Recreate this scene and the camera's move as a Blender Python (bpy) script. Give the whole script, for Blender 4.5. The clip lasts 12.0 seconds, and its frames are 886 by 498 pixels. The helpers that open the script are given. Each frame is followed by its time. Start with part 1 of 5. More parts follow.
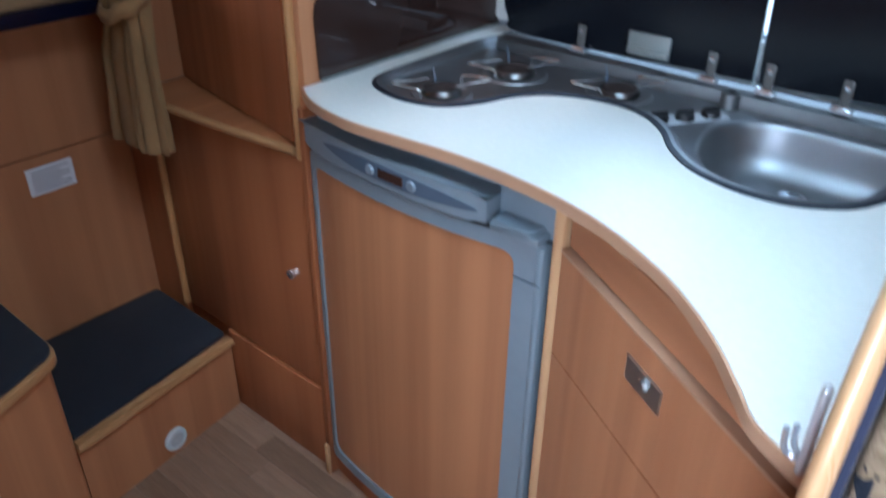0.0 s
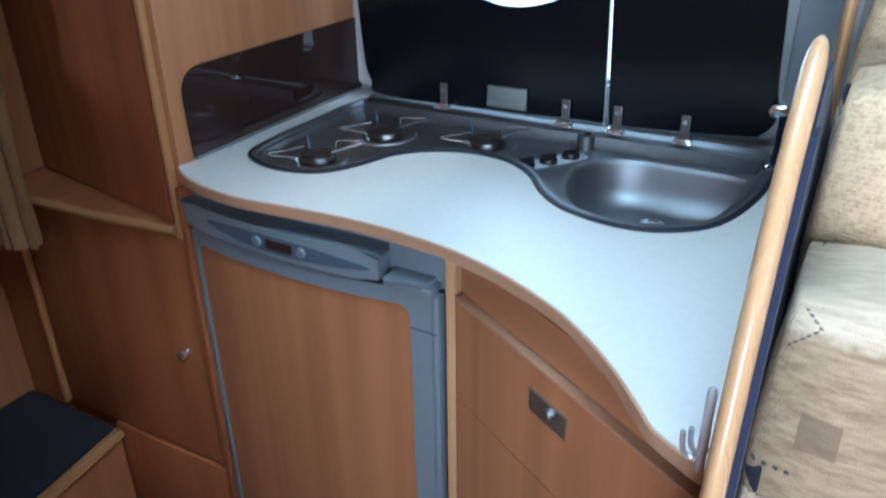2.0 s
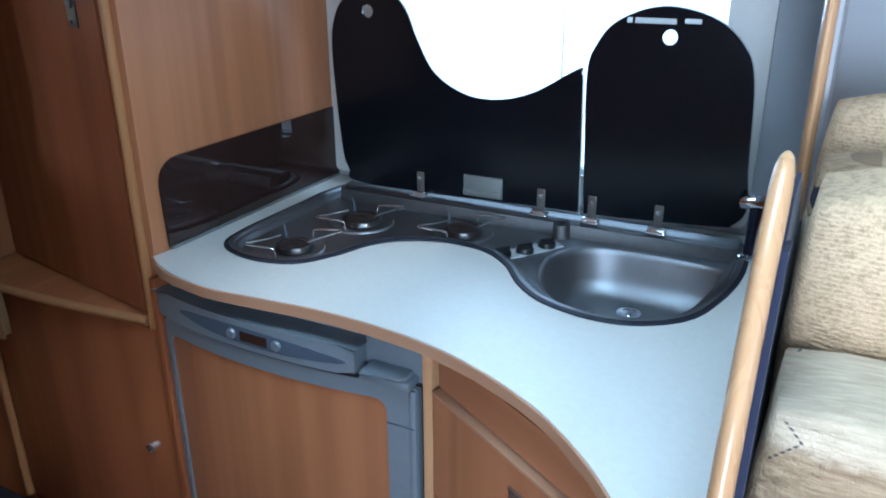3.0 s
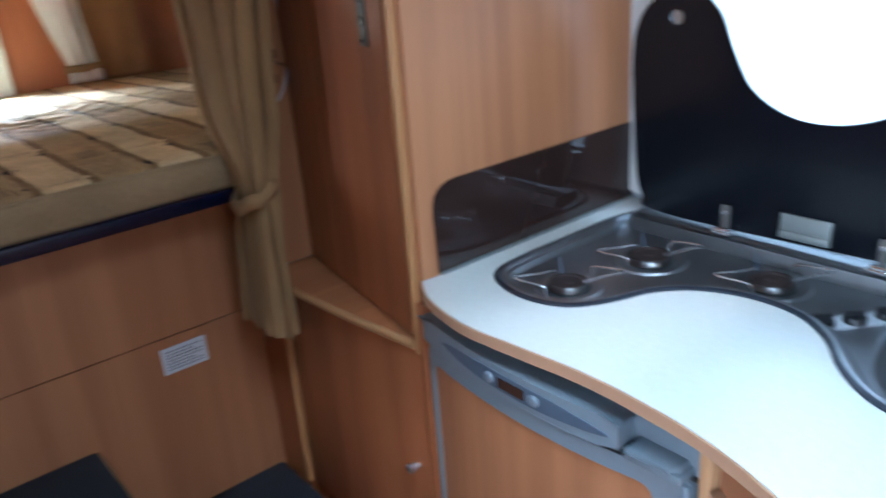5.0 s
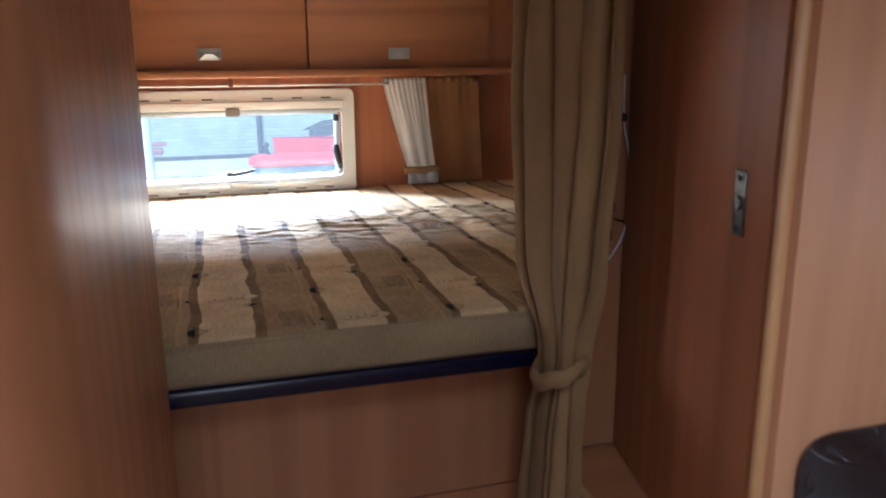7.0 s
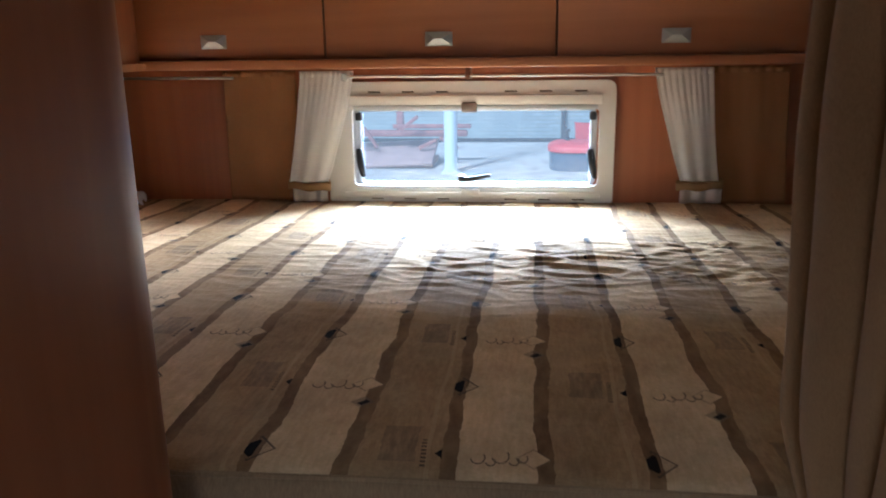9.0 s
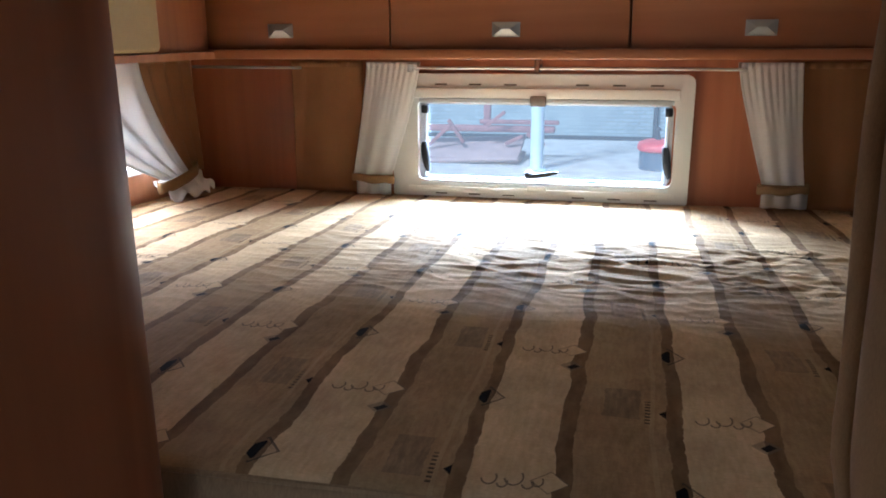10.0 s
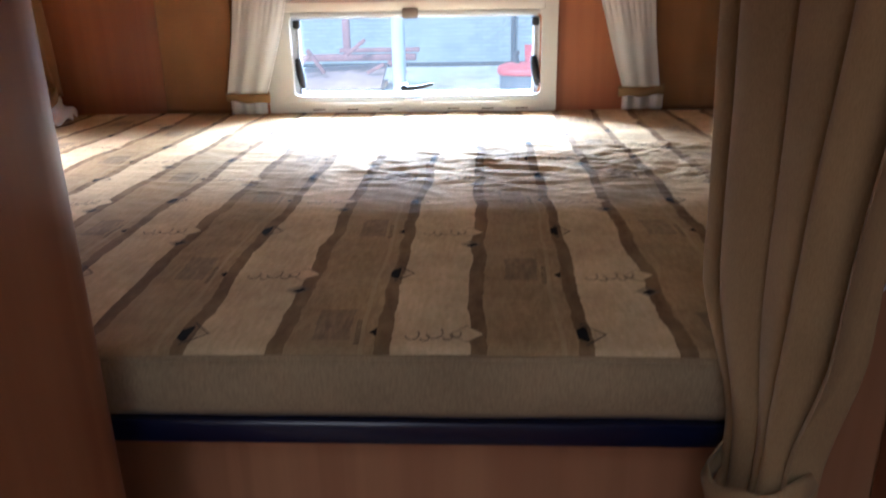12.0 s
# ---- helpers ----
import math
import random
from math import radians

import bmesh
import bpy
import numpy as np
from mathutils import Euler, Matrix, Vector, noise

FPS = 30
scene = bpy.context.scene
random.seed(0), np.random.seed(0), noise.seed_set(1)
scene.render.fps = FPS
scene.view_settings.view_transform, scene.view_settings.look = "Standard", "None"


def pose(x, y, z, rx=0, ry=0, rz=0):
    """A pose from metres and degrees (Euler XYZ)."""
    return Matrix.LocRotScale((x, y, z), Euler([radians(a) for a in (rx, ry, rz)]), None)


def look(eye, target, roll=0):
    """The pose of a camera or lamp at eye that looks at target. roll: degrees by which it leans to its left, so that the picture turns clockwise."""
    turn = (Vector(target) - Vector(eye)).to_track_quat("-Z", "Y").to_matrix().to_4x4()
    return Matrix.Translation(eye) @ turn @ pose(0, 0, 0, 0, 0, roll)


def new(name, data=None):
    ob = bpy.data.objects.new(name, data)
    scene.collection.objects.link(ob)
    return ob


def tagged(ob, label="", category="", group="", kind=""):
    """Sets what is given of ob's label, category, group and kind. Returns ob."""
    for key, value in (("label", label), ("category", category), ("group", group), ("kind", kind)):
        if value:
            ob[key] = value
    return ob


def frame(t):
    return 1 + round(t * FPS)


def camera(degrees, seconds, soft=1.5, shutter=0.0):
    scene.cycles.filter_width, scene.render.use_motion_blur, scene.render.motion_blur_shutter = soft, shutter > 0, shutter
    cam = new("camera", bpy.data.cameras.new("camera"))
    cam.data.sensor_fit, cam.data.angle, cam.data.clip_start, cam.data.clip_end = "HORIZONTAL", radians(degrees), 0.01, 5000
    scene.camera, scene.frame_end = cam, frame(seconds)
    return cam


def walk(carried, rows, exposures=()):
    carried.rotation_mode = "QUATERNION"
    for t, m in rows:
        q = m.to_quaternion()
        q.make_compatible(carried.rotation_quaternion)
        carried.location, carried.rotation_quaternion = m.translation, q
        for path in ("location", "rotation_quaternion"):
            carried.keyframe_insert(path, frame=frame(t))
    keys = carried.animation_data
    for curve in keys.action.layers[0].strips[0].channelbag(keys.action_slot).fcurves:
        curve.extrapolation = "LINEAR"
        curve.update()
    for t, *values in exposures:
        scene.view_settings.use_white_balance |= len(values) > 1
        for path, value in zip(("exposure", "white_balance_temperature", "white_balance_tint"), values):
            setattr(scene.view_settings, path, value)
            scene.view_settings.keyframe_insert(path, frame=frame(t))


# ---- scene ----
cam = camera(59.3, 12.0, 1.8, 0.5)
PATH = [
    (0, (0.067, 0.079, 1.36), (-1.03, 1.398, 0.332), 0.8),
    (0.5, (0.066, 0.024, 1.326), (-0.861, 1.365, 0.167), 0.0),
    (0.7, (0.075, 0.029, 1.321), (-0.839, 1.366, 0.148), -0.8),
    (1, (0.072, 0.011, 1.332), (-0.808, 1.394, 0.186), -1.1),
    (1.5, (0.062, 0.018, 1.36), (-0.808, 1.497, 0.333), -1.1),
    (2, (0.065, 0.035, 1.384), (-0.805, 1.59, 0.475), -0.9),
    (2.5, (0.06, 0.039, 1.416), (-0.785, 1.661, 0.606), -0.8),
    (2.7, (0.061, 0.044, 1.41), (-0.785, 1.684, 0.639), -0.5),
    (4.3, (0.013, 0.066, 1.438), (-0.98, 1.658, 0.748), -2.0),
    (4.5, (0.002, 0.084, 1.433), (-1.078, 1.605, 0.71), -2.8),
    (4.7, (-0.016, 0.118, 1.423), (-1.228, 1.528, 0.688), -3.2),
    (5, (-0.01, 0.212, 1.434), (-1.457, 1.376, 0.69), -4.4),
    (5.5, (-0.014, 0.32, 1.462), (-1.736, 1.011, 0.717), -6.0),
    (6, (-0.062, 0.342, 1.483), (-1.888, 0.789, 0.8), -6.1),
    (6.5, (-0.17, 0.324, 1.494), (-2.016, 0.848, 0.932), -2.1),
    (7, (-0.288, 0.339, 1.494), (-2.152, 0.878, 1.012), -0.4),
    (7.5, (-0.481, 0.431, 1.482), (-2.414, 0.719, 1.057), -2.1),
    (7.7, (-0.565, 0.479, 1.473), (-2.505, 0.632, 1.014), -2.8),
    (9.3, (-0.83, 0.606, 1.498), (-2.742, 0.303, 0.995), -0.4),
    (9.5, (-0.855, 0.627, 1.495), (-2.756, 0.258, 0.996), -0.3),
    (10, (-0.869, 0.645, 1.483), (-2.749, 0.207, 0.959), -0.3),
    (10.5, (-0.848, 0.641, 1.479), (-2.745, 0.388, 0.9), -0.2),
    (11, (-0.824, 0.613, 1.485), (-2.732, 0.523, 0.893), 0.6),
    (11.5, (-0.805, 0.598, 1.473), (-2.709, 0.554, 0.863), 0.2),
    (12, (-0.786, 0.609, 1.441), (-2.661, 0.508, 0.751), -1.1),
]
EXPOSURES = [(0.0, 0.92, 5230, 8), (0.5, 0.95, 5230, 7), (1.0, 0.94, 5200, 5), (1.5, 0.72, 5170, 5), (2.0, 0.54, 5170, 5), (2.5, 0.48, 5100, 5), (4.5, 0.76, 5070, 4), (5.5, 1.26, 5130, 10), (6.0, 1.26, 5200, 12), (6.5, 1.16, 5300, 14), (7.0, 0.66, 5370, 15), (7.5, 0.15, 5280, 13), (9.5, 0.04, 5340, 14), (10.5, 0.07, 5340, 14), (11.5, 0.22, 5360, 14), (12.0, 0.50, 5360, 16)]
walk(cam, [(t, look(eye, target, roll)) for t, eye, target, roll in PATH], EXPOSURES)

# ---------------------------------------------------------------- light
world = bpy.data.worlds.new("world")
scene.world = world
world.use_nodes = True
wn = world.node_tree
sky = wn.nodes.new("ShaderNodeTexSky")
sky.sky_type = "NISHITA"
sky.sun_disc = False
sky.sun_elevation = radians(48)
sky.sun_rotation = radians(117)
sky.dust_density = 3.0
wn.links.new(sky.outputs[0], wn.nodes["Background"].inputs[0])
wn.nodes["Background"].inputs[1].default_value = 0.12

sun_data = bpy.data.lights.new("sun", "SUN")
sun_data.energy, sun_data.angle, sun_data.color = 4.2, radians(9), (1.0, 0.96, 0.9)
sun = new("sun", sun_data)
sun.matrix_world = look((6, -3, 8), (0, 0, 0))


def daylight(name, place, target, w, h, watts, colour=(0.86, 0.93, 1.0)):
    """Area lamp in place of sky light, at a window or an added opening."""
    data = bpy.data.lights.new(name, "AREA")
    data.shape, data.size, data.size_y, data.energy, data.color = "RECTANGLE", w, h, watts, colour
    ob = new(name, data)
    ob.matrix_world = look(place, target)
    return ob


BLUE = (0.70, 0.87, 1.0)
daylight("kitchen_window_light", (-0.49, 1.66, 1.36), (-0.45, 0.8, 0.95), 0.78, 0.34, 3.6, BLUE).data.spread = radians(140)
daylight("rear_window_light", (-4.60, 0.42, 1.86), (-2.90, 0.42, 1.10), 2.2, 0.57, 1180, (0.80, 0.93, 1.0))
daylight("bed_side_window_light", (-2.62, -0.78, 1.26), (-2.52, -0.12, 0.78), 0.6, 0.26, 11.0, (0.97, 0.98, 1.0)).data.spread = radians(104)
# Added lamp, no roof opening known: brightens the worktop and bed base.
daylight("added_roof_light", (-0.12, 0.56, 2.02), (-0.40, 0.74, 0), 0.60, 0.60, 6.4, (0.74, 0.92, 1.0)).data.spread = radians(116)
# Added lamp out of view: lights the faces turned to the van's front.
daylight("added_front_light", (2.46, 0.35, 1.45), (-1.0, 0.5, 0.8), 1.3, 0.6, 8.5, (1.0, 0.96, 0.90))
# Added lamp in an unseen side opening, to brighten drawers and bench.
daylight("added_side_light", (0.56, -0.745, 1.22), (0.52, 0.75, 0.92), 0.80, 0.66, 9.0, (0.92, 0.95, 1.0)).data.spread = radians(94)

# ---------------------------------------------------------------- materials
def material(name, rough=0.5, metal=0.0, colour=(0.5, 0.5, 0.5), coat=0.0):
    m = bpy.data.materials.new(name)
    m.use_nodes = True
    b = m.node_tree.nodes["Principled BSDF"]
    b.inputs["Base Color"].default_value = (*colour, 1)
    b.inputs["Roughness"].default_value = rough
    b.inputs["Metallic"].default_value = metal
    b.inputs["Coat Weight"].default_value = coat
    b.inputs["Coat Roughness"].default_value = 0.15
    return m


class Net:
    """Short forms for building node trees."""

    def __init__(self, m):
        self.t = m.node_tree
        self.b = self.t.nodes["Principled BSDF"]

    def put(self, socket, v):
        if hasattr(v, "links"):
            self.t.links.new(v, socket)
        elif isinstance(v, (tuple, list)) and len(v) == 3 and socket.type == "RGBA":
            socket.default_value = (*v, 1)
        else:
            socket.default_value = v

    def coords(self, scale=(1, 1, 1), turn=(0, 0, 0)):
        c = self.t.nodes.new("ShaderNodeTexCoord")
        m = self.t.nodes.new("ShaderNodeMapping")
        m.inputs["Scale"].default_value = scale
        m.inputs["Rotation"].default_value = [radians(a) for a in turn]
        self.t.links.new(c.outputs["Object"], m.inputs["Vector"])
        return m.outputs[0]

    def noise(self, vec, scale, detail=3.0, rough=0.5, distort=0.0):
        n = self.t.nodes.new("ShaderNodeTexNoise")
        self.put(n.inputs["Vector"], vec)
        n.inputs["Scale"].default_value = scale
        n.inputs["Detail"].default_value = detail
        n.inputs["Roughness"].default_value = rough
        n.inputs["Distortion"].default_value = distort
        return n.outputs[0]

    def math(self, op, a, b=0.0, clamp=False):
        n = self.t.nodes.new("ShaderNodeMath")
        n.operation, n.use_clamp = op, clamp
        self.put(n.inputs[0], a)
        self.put(n.inputs[1], b)
        return n.outputs[0]

    def step(self, v, lo, hi, a=0.0, b=1.0):
        n = self.t.nodes.new("ShaderNodeMapRange")
        n.clamp = True
        for i, x in enumerate((v, lo, hi, a, b)):
            self.put(n.inputs[i], x)
        return n.outputs[0]

    def mix(self, f, a, b, mode="MIX"):
        n = self.t.nodes.new("ShaderNodeMix")
        n.data_type, n.blend_type = "RGBA", mode
        self.put(n.inputs[0], f)
        self.put(n.inputs[6], a)
        self.put(n.inputs[7], b)
        return n.outputs[2]

    def split(self, vec):
        n = self.t.nodes.new("ShaderNodeSeparateXYZ")
        self.put(n.inputs[0], vec)
        return n.outputs

    def random(self):
        return self.t.nodes.new("ShaderNodeObjectInfo").outputs["Random"]

    def bump(self, height, strength=0.2, dist=0.001):
        n = self.t.nodes.new("ShaderNodeBump")
        n.inputs["Strength"].default_value = strength
        n.inputs["Distance"].default_value = dist
        self.put(n.inputs["Height"], height)
        self.put(self.b.inputs["Normal"], n.outputs[0])

    def colour(self, v):
        self.put(self.b.inputs["Base Color"], v)

    def rough(self, v):
        self.put(self.b.inputs["Roughness"], v)


def wood(name, light, dark, grain=(1, 1, 1), turn=(0, 0, 0), rough=0.44, bands=0.52, coat=0.0, gloss=0.40):
    """Foil-faced furniture board; the grain runs along the axis whose scale is small."""
    m = material(name, rough, coat=coat)
    n = Net(m)
    v = n.coords(grain, turn)
    broad = n.noise(v, 11.0, 2.0, 0.5, 0.9)
    fine = n.noise(v, 120.0, 4.0, 0.65, 0.6)
    mid = n.noise(v, 34.0, 3.0, 0.55, 0.8)
    f = n.math("ADD", n.math("MULTIPLY", n.step(broad, 0.40, 0.60), bands), n.math("MULTIPLY", n.step(mid, 0.3, 0.7), 0.12))
    f = n.math("ADD", f, n.math("MULTIPLY", n.step(fine, 0.3, 0.72), 0.09), True)
    n.colour(n.mix(f, light, dark))
    n.rough(n.step(mid, 0.2, 0.8, rough - 0.05, rough + 0.07))
    n.b.inputs["Specular IOR Level"].default_value = gloss
    n.bump(fine, 0.10, 0.0004)
    return m


UP = (1.0, 1.0, 0.032)
WOOD = wood("cherry_foil", (0.460, 0.206, 0.093), (0.310, 0.122, 0.053), UP)
# Satin foil, its colour darkened for the shade on the washroom wall.
WOOD_SHADED = wood("cherry_foil_satin_shaded", (0.335, 0.120, 0.046), (0.22, 0.072, 0.028), UP, rough=0.36, bands=0.5, gloss=0.20)
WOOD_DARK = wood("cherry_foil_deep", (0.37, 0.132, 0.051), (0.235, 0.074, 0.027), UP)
WOOD_LONG = wood("cherry_foil_lengthwise", (0.44, 0.175, 0.068), (0.29, 0.102, 0.037), (1.0, 0.045, 1.0))
WOOD_RAIL = wood("cherry_foil_level", (0.44, 0.20, 0.095), (0.285, 0.115, 0.05), (0.05, 0.05, 1.0))
# Same beech as the warm edging, paler for the light on the kitchen posts.
WOOD_EDGE_LIT = wood("beech_edging_lit", (0.56, 0.335, 0.17), (0.46, 0.26, 0.125), UP, rough=0.26, bands=0.2, coat=0.35)
WOOD_EDGE_WARM = wood("beech_edging_warm", (0.43, 0.215, 0.085), (0.345, 0.160, 0.058), UP, rough=0.36, bands=0.2, coat=0.05)
WOOD_EDGE_FLAT = wood("beech_edging_lengthwise", (0.42, 0.225, 0.098), (0.33, 0.168, 0.068), (0.06, 0.06, 1.0), rough=0.32, bands=0.2)
WOOD_LIP = wood("worktop_lip", (0.47, 0.275, 0.165), (0.37, 0.205, 0.12), (0.06, 0.06, 2.2), rough=0.4, bands=0.25)


def plank_material():
    m = material("floor_vinyl", 0.42)
    n = Net(m)
    v = n.coords((0.08, 1.0, 1.0))
    r = n.random()
    tone = n.mix(n.step(r, 0.0, 1.0), (0.39, 0.238, 0.150), (0.20, 0.112, 0.066))
    g = n.noise(v, 55.0, 4.0, 0.6, 0.8)
    g2 = n.noise(v, 190.0, 3.0, 0.6)
    c = n.mix(n.math("MULTIPLY", n.step(g, 0.35, 0.72), 0.5), tone, (0.13, 0.070, 0.040))
    n.colour(n.mix(n.math("MULTIPLY", n.step(g2, 0.4, 0.75), 0.25), c, (0.40, 0.28, 0.20)))
    n.bump(g2, 0.12, 0.0004)
    return m


PLANK = plank_material()


def plain(name, colour, rough=0.5, metal=0.0, speck=0.06, scale=60.0, bump=0.05, coat=0.0):
    """A painted, moulded or metal surface with slight unevenness."""
    m = material(name, rough, metal, colour, coat)
    n = Net(m)
    v = n.coords()
    a = n.noise(v, scale, 4.0, 0.6)
    b = n.noise(v, 4.0, 2.0)
    f = n.math("ADD", n.math("MULTIPLY", a, 0.6), n.math("MULTIPLY", b, 0.4))
    n.colour(n.mix(n.step(f, 0.3, 0.7), tuple(c * (1 - speck) for c in colour), tuple(min(1, c * (1 + speck)) for c in colour)))
    n.rough(n.step(b, 0.2, 0.8, max(0.02, rough - 0.015), rough + 0.015))
    n.bump(a, bump, 0.0005)
    return m


WORKTOP = plain("worktop_laminate", (0.70, 0.70, 0.66), 0.40, 0.0, 0.05, 90.0, 0.05)
GREY = plain("fridge_grey_plastic", (0.235, 0.285, 0.325), 0.38, 0.25, 0.05)
GREY_DARK = plain("fridge_panel_blue_grey", (0.085, 0.115, 0.16), 0.35, 0.1, 0.05)
GREY_LIGHT = plain("pale_grey_plastic", (0.46, 0.50, 0.54), 0.35)
DIAL = plain("dial_grey", (0.20, 0.24, 0.28), 0.4, 0.2)
DISPLAY = plain("brown_display", (0.045, 0.022, 0.016), 0.12)
BLACK = plain("black_plastic", (0.012, 0.013, 0.015), 0.35)
RUBBER = plain("black_rubber_seal", (0.014, 0.018, 0.030), 0.5)
BLACK_GLASS = plain("black_lid_glass", (0.004, 0.005, 0.008), 0.22, 0.0, 0.02, 20.0, 0.0)
GLASS_EDGE = plain("ground_glass_edge", (0.40, 0.46, 0.47), 0.25)
SPLASH = plain("smoked_splashback", (0.030, 0.016, 0.013), 0.04, 0.0, 0.03, 20.0, 0.0)
CHROME = plain("chrome", (0.76, 0.80, 0.87), 0.10, 1.0, 0.02, 30.0, 0.0)
ALU_DARK = plain("dull_aluminium", (0.16, 0.157, 0.15), 0.38, 1.0, 0.05)
ALU = plain("satin_aluminium", (0.46, 0.46, 0.46), 0.40, 1.0, 0.05)
WALL_GREY = plain("grey_wall_vinyl", (0.40, 0.42, 0.45), 0.6, 0.0, 0.04, 300.0, 0.15)
CEILING = plain("ceiling_vinyl", (0.72, 0.71, 0.68), 0.6, 0.0, 0.03, 300.0, 0.1)
FRAME = plain("cream_window_plastic", (0.66, 0.66, 0.63), 0.40, 0.0, 0.03)
FRAME_DARK = plain("window_slot", (0.10, 0.085, 0.065), 0.6)
NAVY = plain("navy_edge_trim", (0.003, 0.005, 0.022), 0.26)
BRASS_BROWN = plain("brown_plastic", (0.13, 0.05, 0.022), 0.4)
CARD = plain("white_card", (0.66, 0.66, 0.70), 0.5)
INK = plain("grey_ink", (0.22, 0.22, 0.26), 0.6)
WHITE_PLASTIC = plain("white_plastic", (0.60, 0.66, 0.68), 0.4)
TAN_PANEL = plain("tan_vinyl", (0.40, 0.27, 0.11), 0.55, 0.0, 0.06)
TONGUE = plain("grey_hinge_plastic", (0.10, 0.095, 0.09), 0.15)
CATCH = plain("pale_catch_metal", (0.30, 0.33, 0.32), 0.35, 0.6)
PLUG = plain("burner_cap", (0.022, 0.012, 0.010), 0.85)
HOOK_PLATE = plain("bright_hook_plate", (0.84, 0.85, 0.88), 0.20, 0.45)
HOOK = plain("polished_hook_metal", (0.66, 0.69, 0.75), 0.12, 0.7, 0.02, 30.0, 0.0)
WIRE = plain("bright_plated_wire", (0.80, 0.81, 0.83), 0.13, 0.9)
CUP = plain("cast_burner_alloy", (0.13, 0.128, 0.13), 0.30, 1.0, 0.12, 120.0, 0.1)


def steel_material(low=0.27, grain=0.02, span=0.08):
    m = material("brushed_steel", 0.25, 1.0, (0.52, 0.52, 0.52))
    n = Net(m)
    v = n.coords((0.05, 1.0, 1.0))
    a = n.noise(v, 420.0, 3.0, 0.6)
    b = n.noise(n.coords(), 9.0, 3.0)
    n.colour(n.mix(n.step(b, 0.3, 0.7), (0.30, 0.315, 0.335), (0.37, 0.385, 0.405)))
    n.rough(n.math("ADD", n.step(a, 0.3, 0.7, low, low + span), n.step(b, 0.3, 0.7, 0.0, 0.04)))
    n.bump(a, grain, 0.0001)
    return m


STEEL = steel_material(0.41, 0.005, 0.04)
STEEL_DECK = steel_material(0.40, 0.0, 0.04)
RAIL = plain("dull_steel_rail", (0.15, 0.155, 0.16), 0.58, 1.0, 0.12, 60.0)


def cloth(name, a, b, scale=900.0, rough=0.9, fold=0.0):
    m = material(name, rough)
    n = Net(m)
    v = n.coords()
    weave = n.noise(n.coords((1.0, 1.0, 0.25)), scale, 2.0, 0.7)
    big = n.noise(v, 7.0, 3.0)
    f = n.math("ADD", n.math("MULTIPLY", n.step(weave, 0.3, 0.7), 0.5), n.math("MULTIPLY", n.step(big, 0.3, 0.7), 0.5))
    n.colour(n.mix(f, a, b))
    n.b.inputs["Sheen Weight"].default_value = 0.04
    n.bump(weave, 0.25, 0.0006)
    return m


CURTAIN = cloth("tan_curtain_cloth", (0.315, 0.184, 0.076), (0.20, 0.112, 0.043))
BROWN_DRAPE = cloth("brown_drape_cloth", (0.275, 0.132, 0.046), (0.195, 0.090, 0.030))
TIE_CLOTH = cloth("gold_tie_cloth", (0.30, 0.185, 0.075), (0.21, 0.122, 0.046))
MAT_CLOTH = cloth("charcoal_carpet", (0.015, 0.018, 0.028), (0.008, 0.010, 0.017), 1400.0, 1.0)
TAUPE = cloth("taupe_mattress_side", (0.375, 0.255, 0.135), (0.215, 0.142, 0.072), 300.0)
NAVY_CLOTH = cloth("navy_backing_cloth", (0.012, 0.016, 0.045), (0.007, 0.009, 0.022), 700.0)


def sheer_material(name="white_net_cloth", thin=0.5):
    m = material(name, 0.9)
    n = Net(m)
    v = n.coords((1.0, 1.0, 0.3))
    w = n.noise(v, 700.0, 2.0, 0.7)
    n.colour(n.mix(n.step(w, 0.3, 0.7), (0.82, 0.82, 0.80), (0.72, 0.72, 0.70)))
    n.b.inputs["Transmission Weight"].default_value = 0.0
    n.b.inputs["Subsurface Weight"].default_value = 0.0
    n.bump(w, 0.2, 0.0005)
    tr = n.t.nodes.new("ShaderNodeBsdfTranslucent")
    tr.inputs[0].default_value = (0.85, 0.85, 0.85, 1)
    ms = n.t.nodes.new("ShaderNodeMixShader")
    ms.inputs[0].default_value = thin
    out = n.t.nodes["Material Output"]
    n.t.links.new(n.b.outputs[0], ms.inputs[1])
    n.t.links.new(tr.outputs[0], ms.inputs[2])
    n.t.links.new(ms.outputs[0], out.inputs[0])
    return m


SHEER = sheer_material()
# Less translucent copy, so the lamp behind the side net glows through less.
SHEER_DIMMED = sheer_material("dimmed_net_cloth", 0.12)


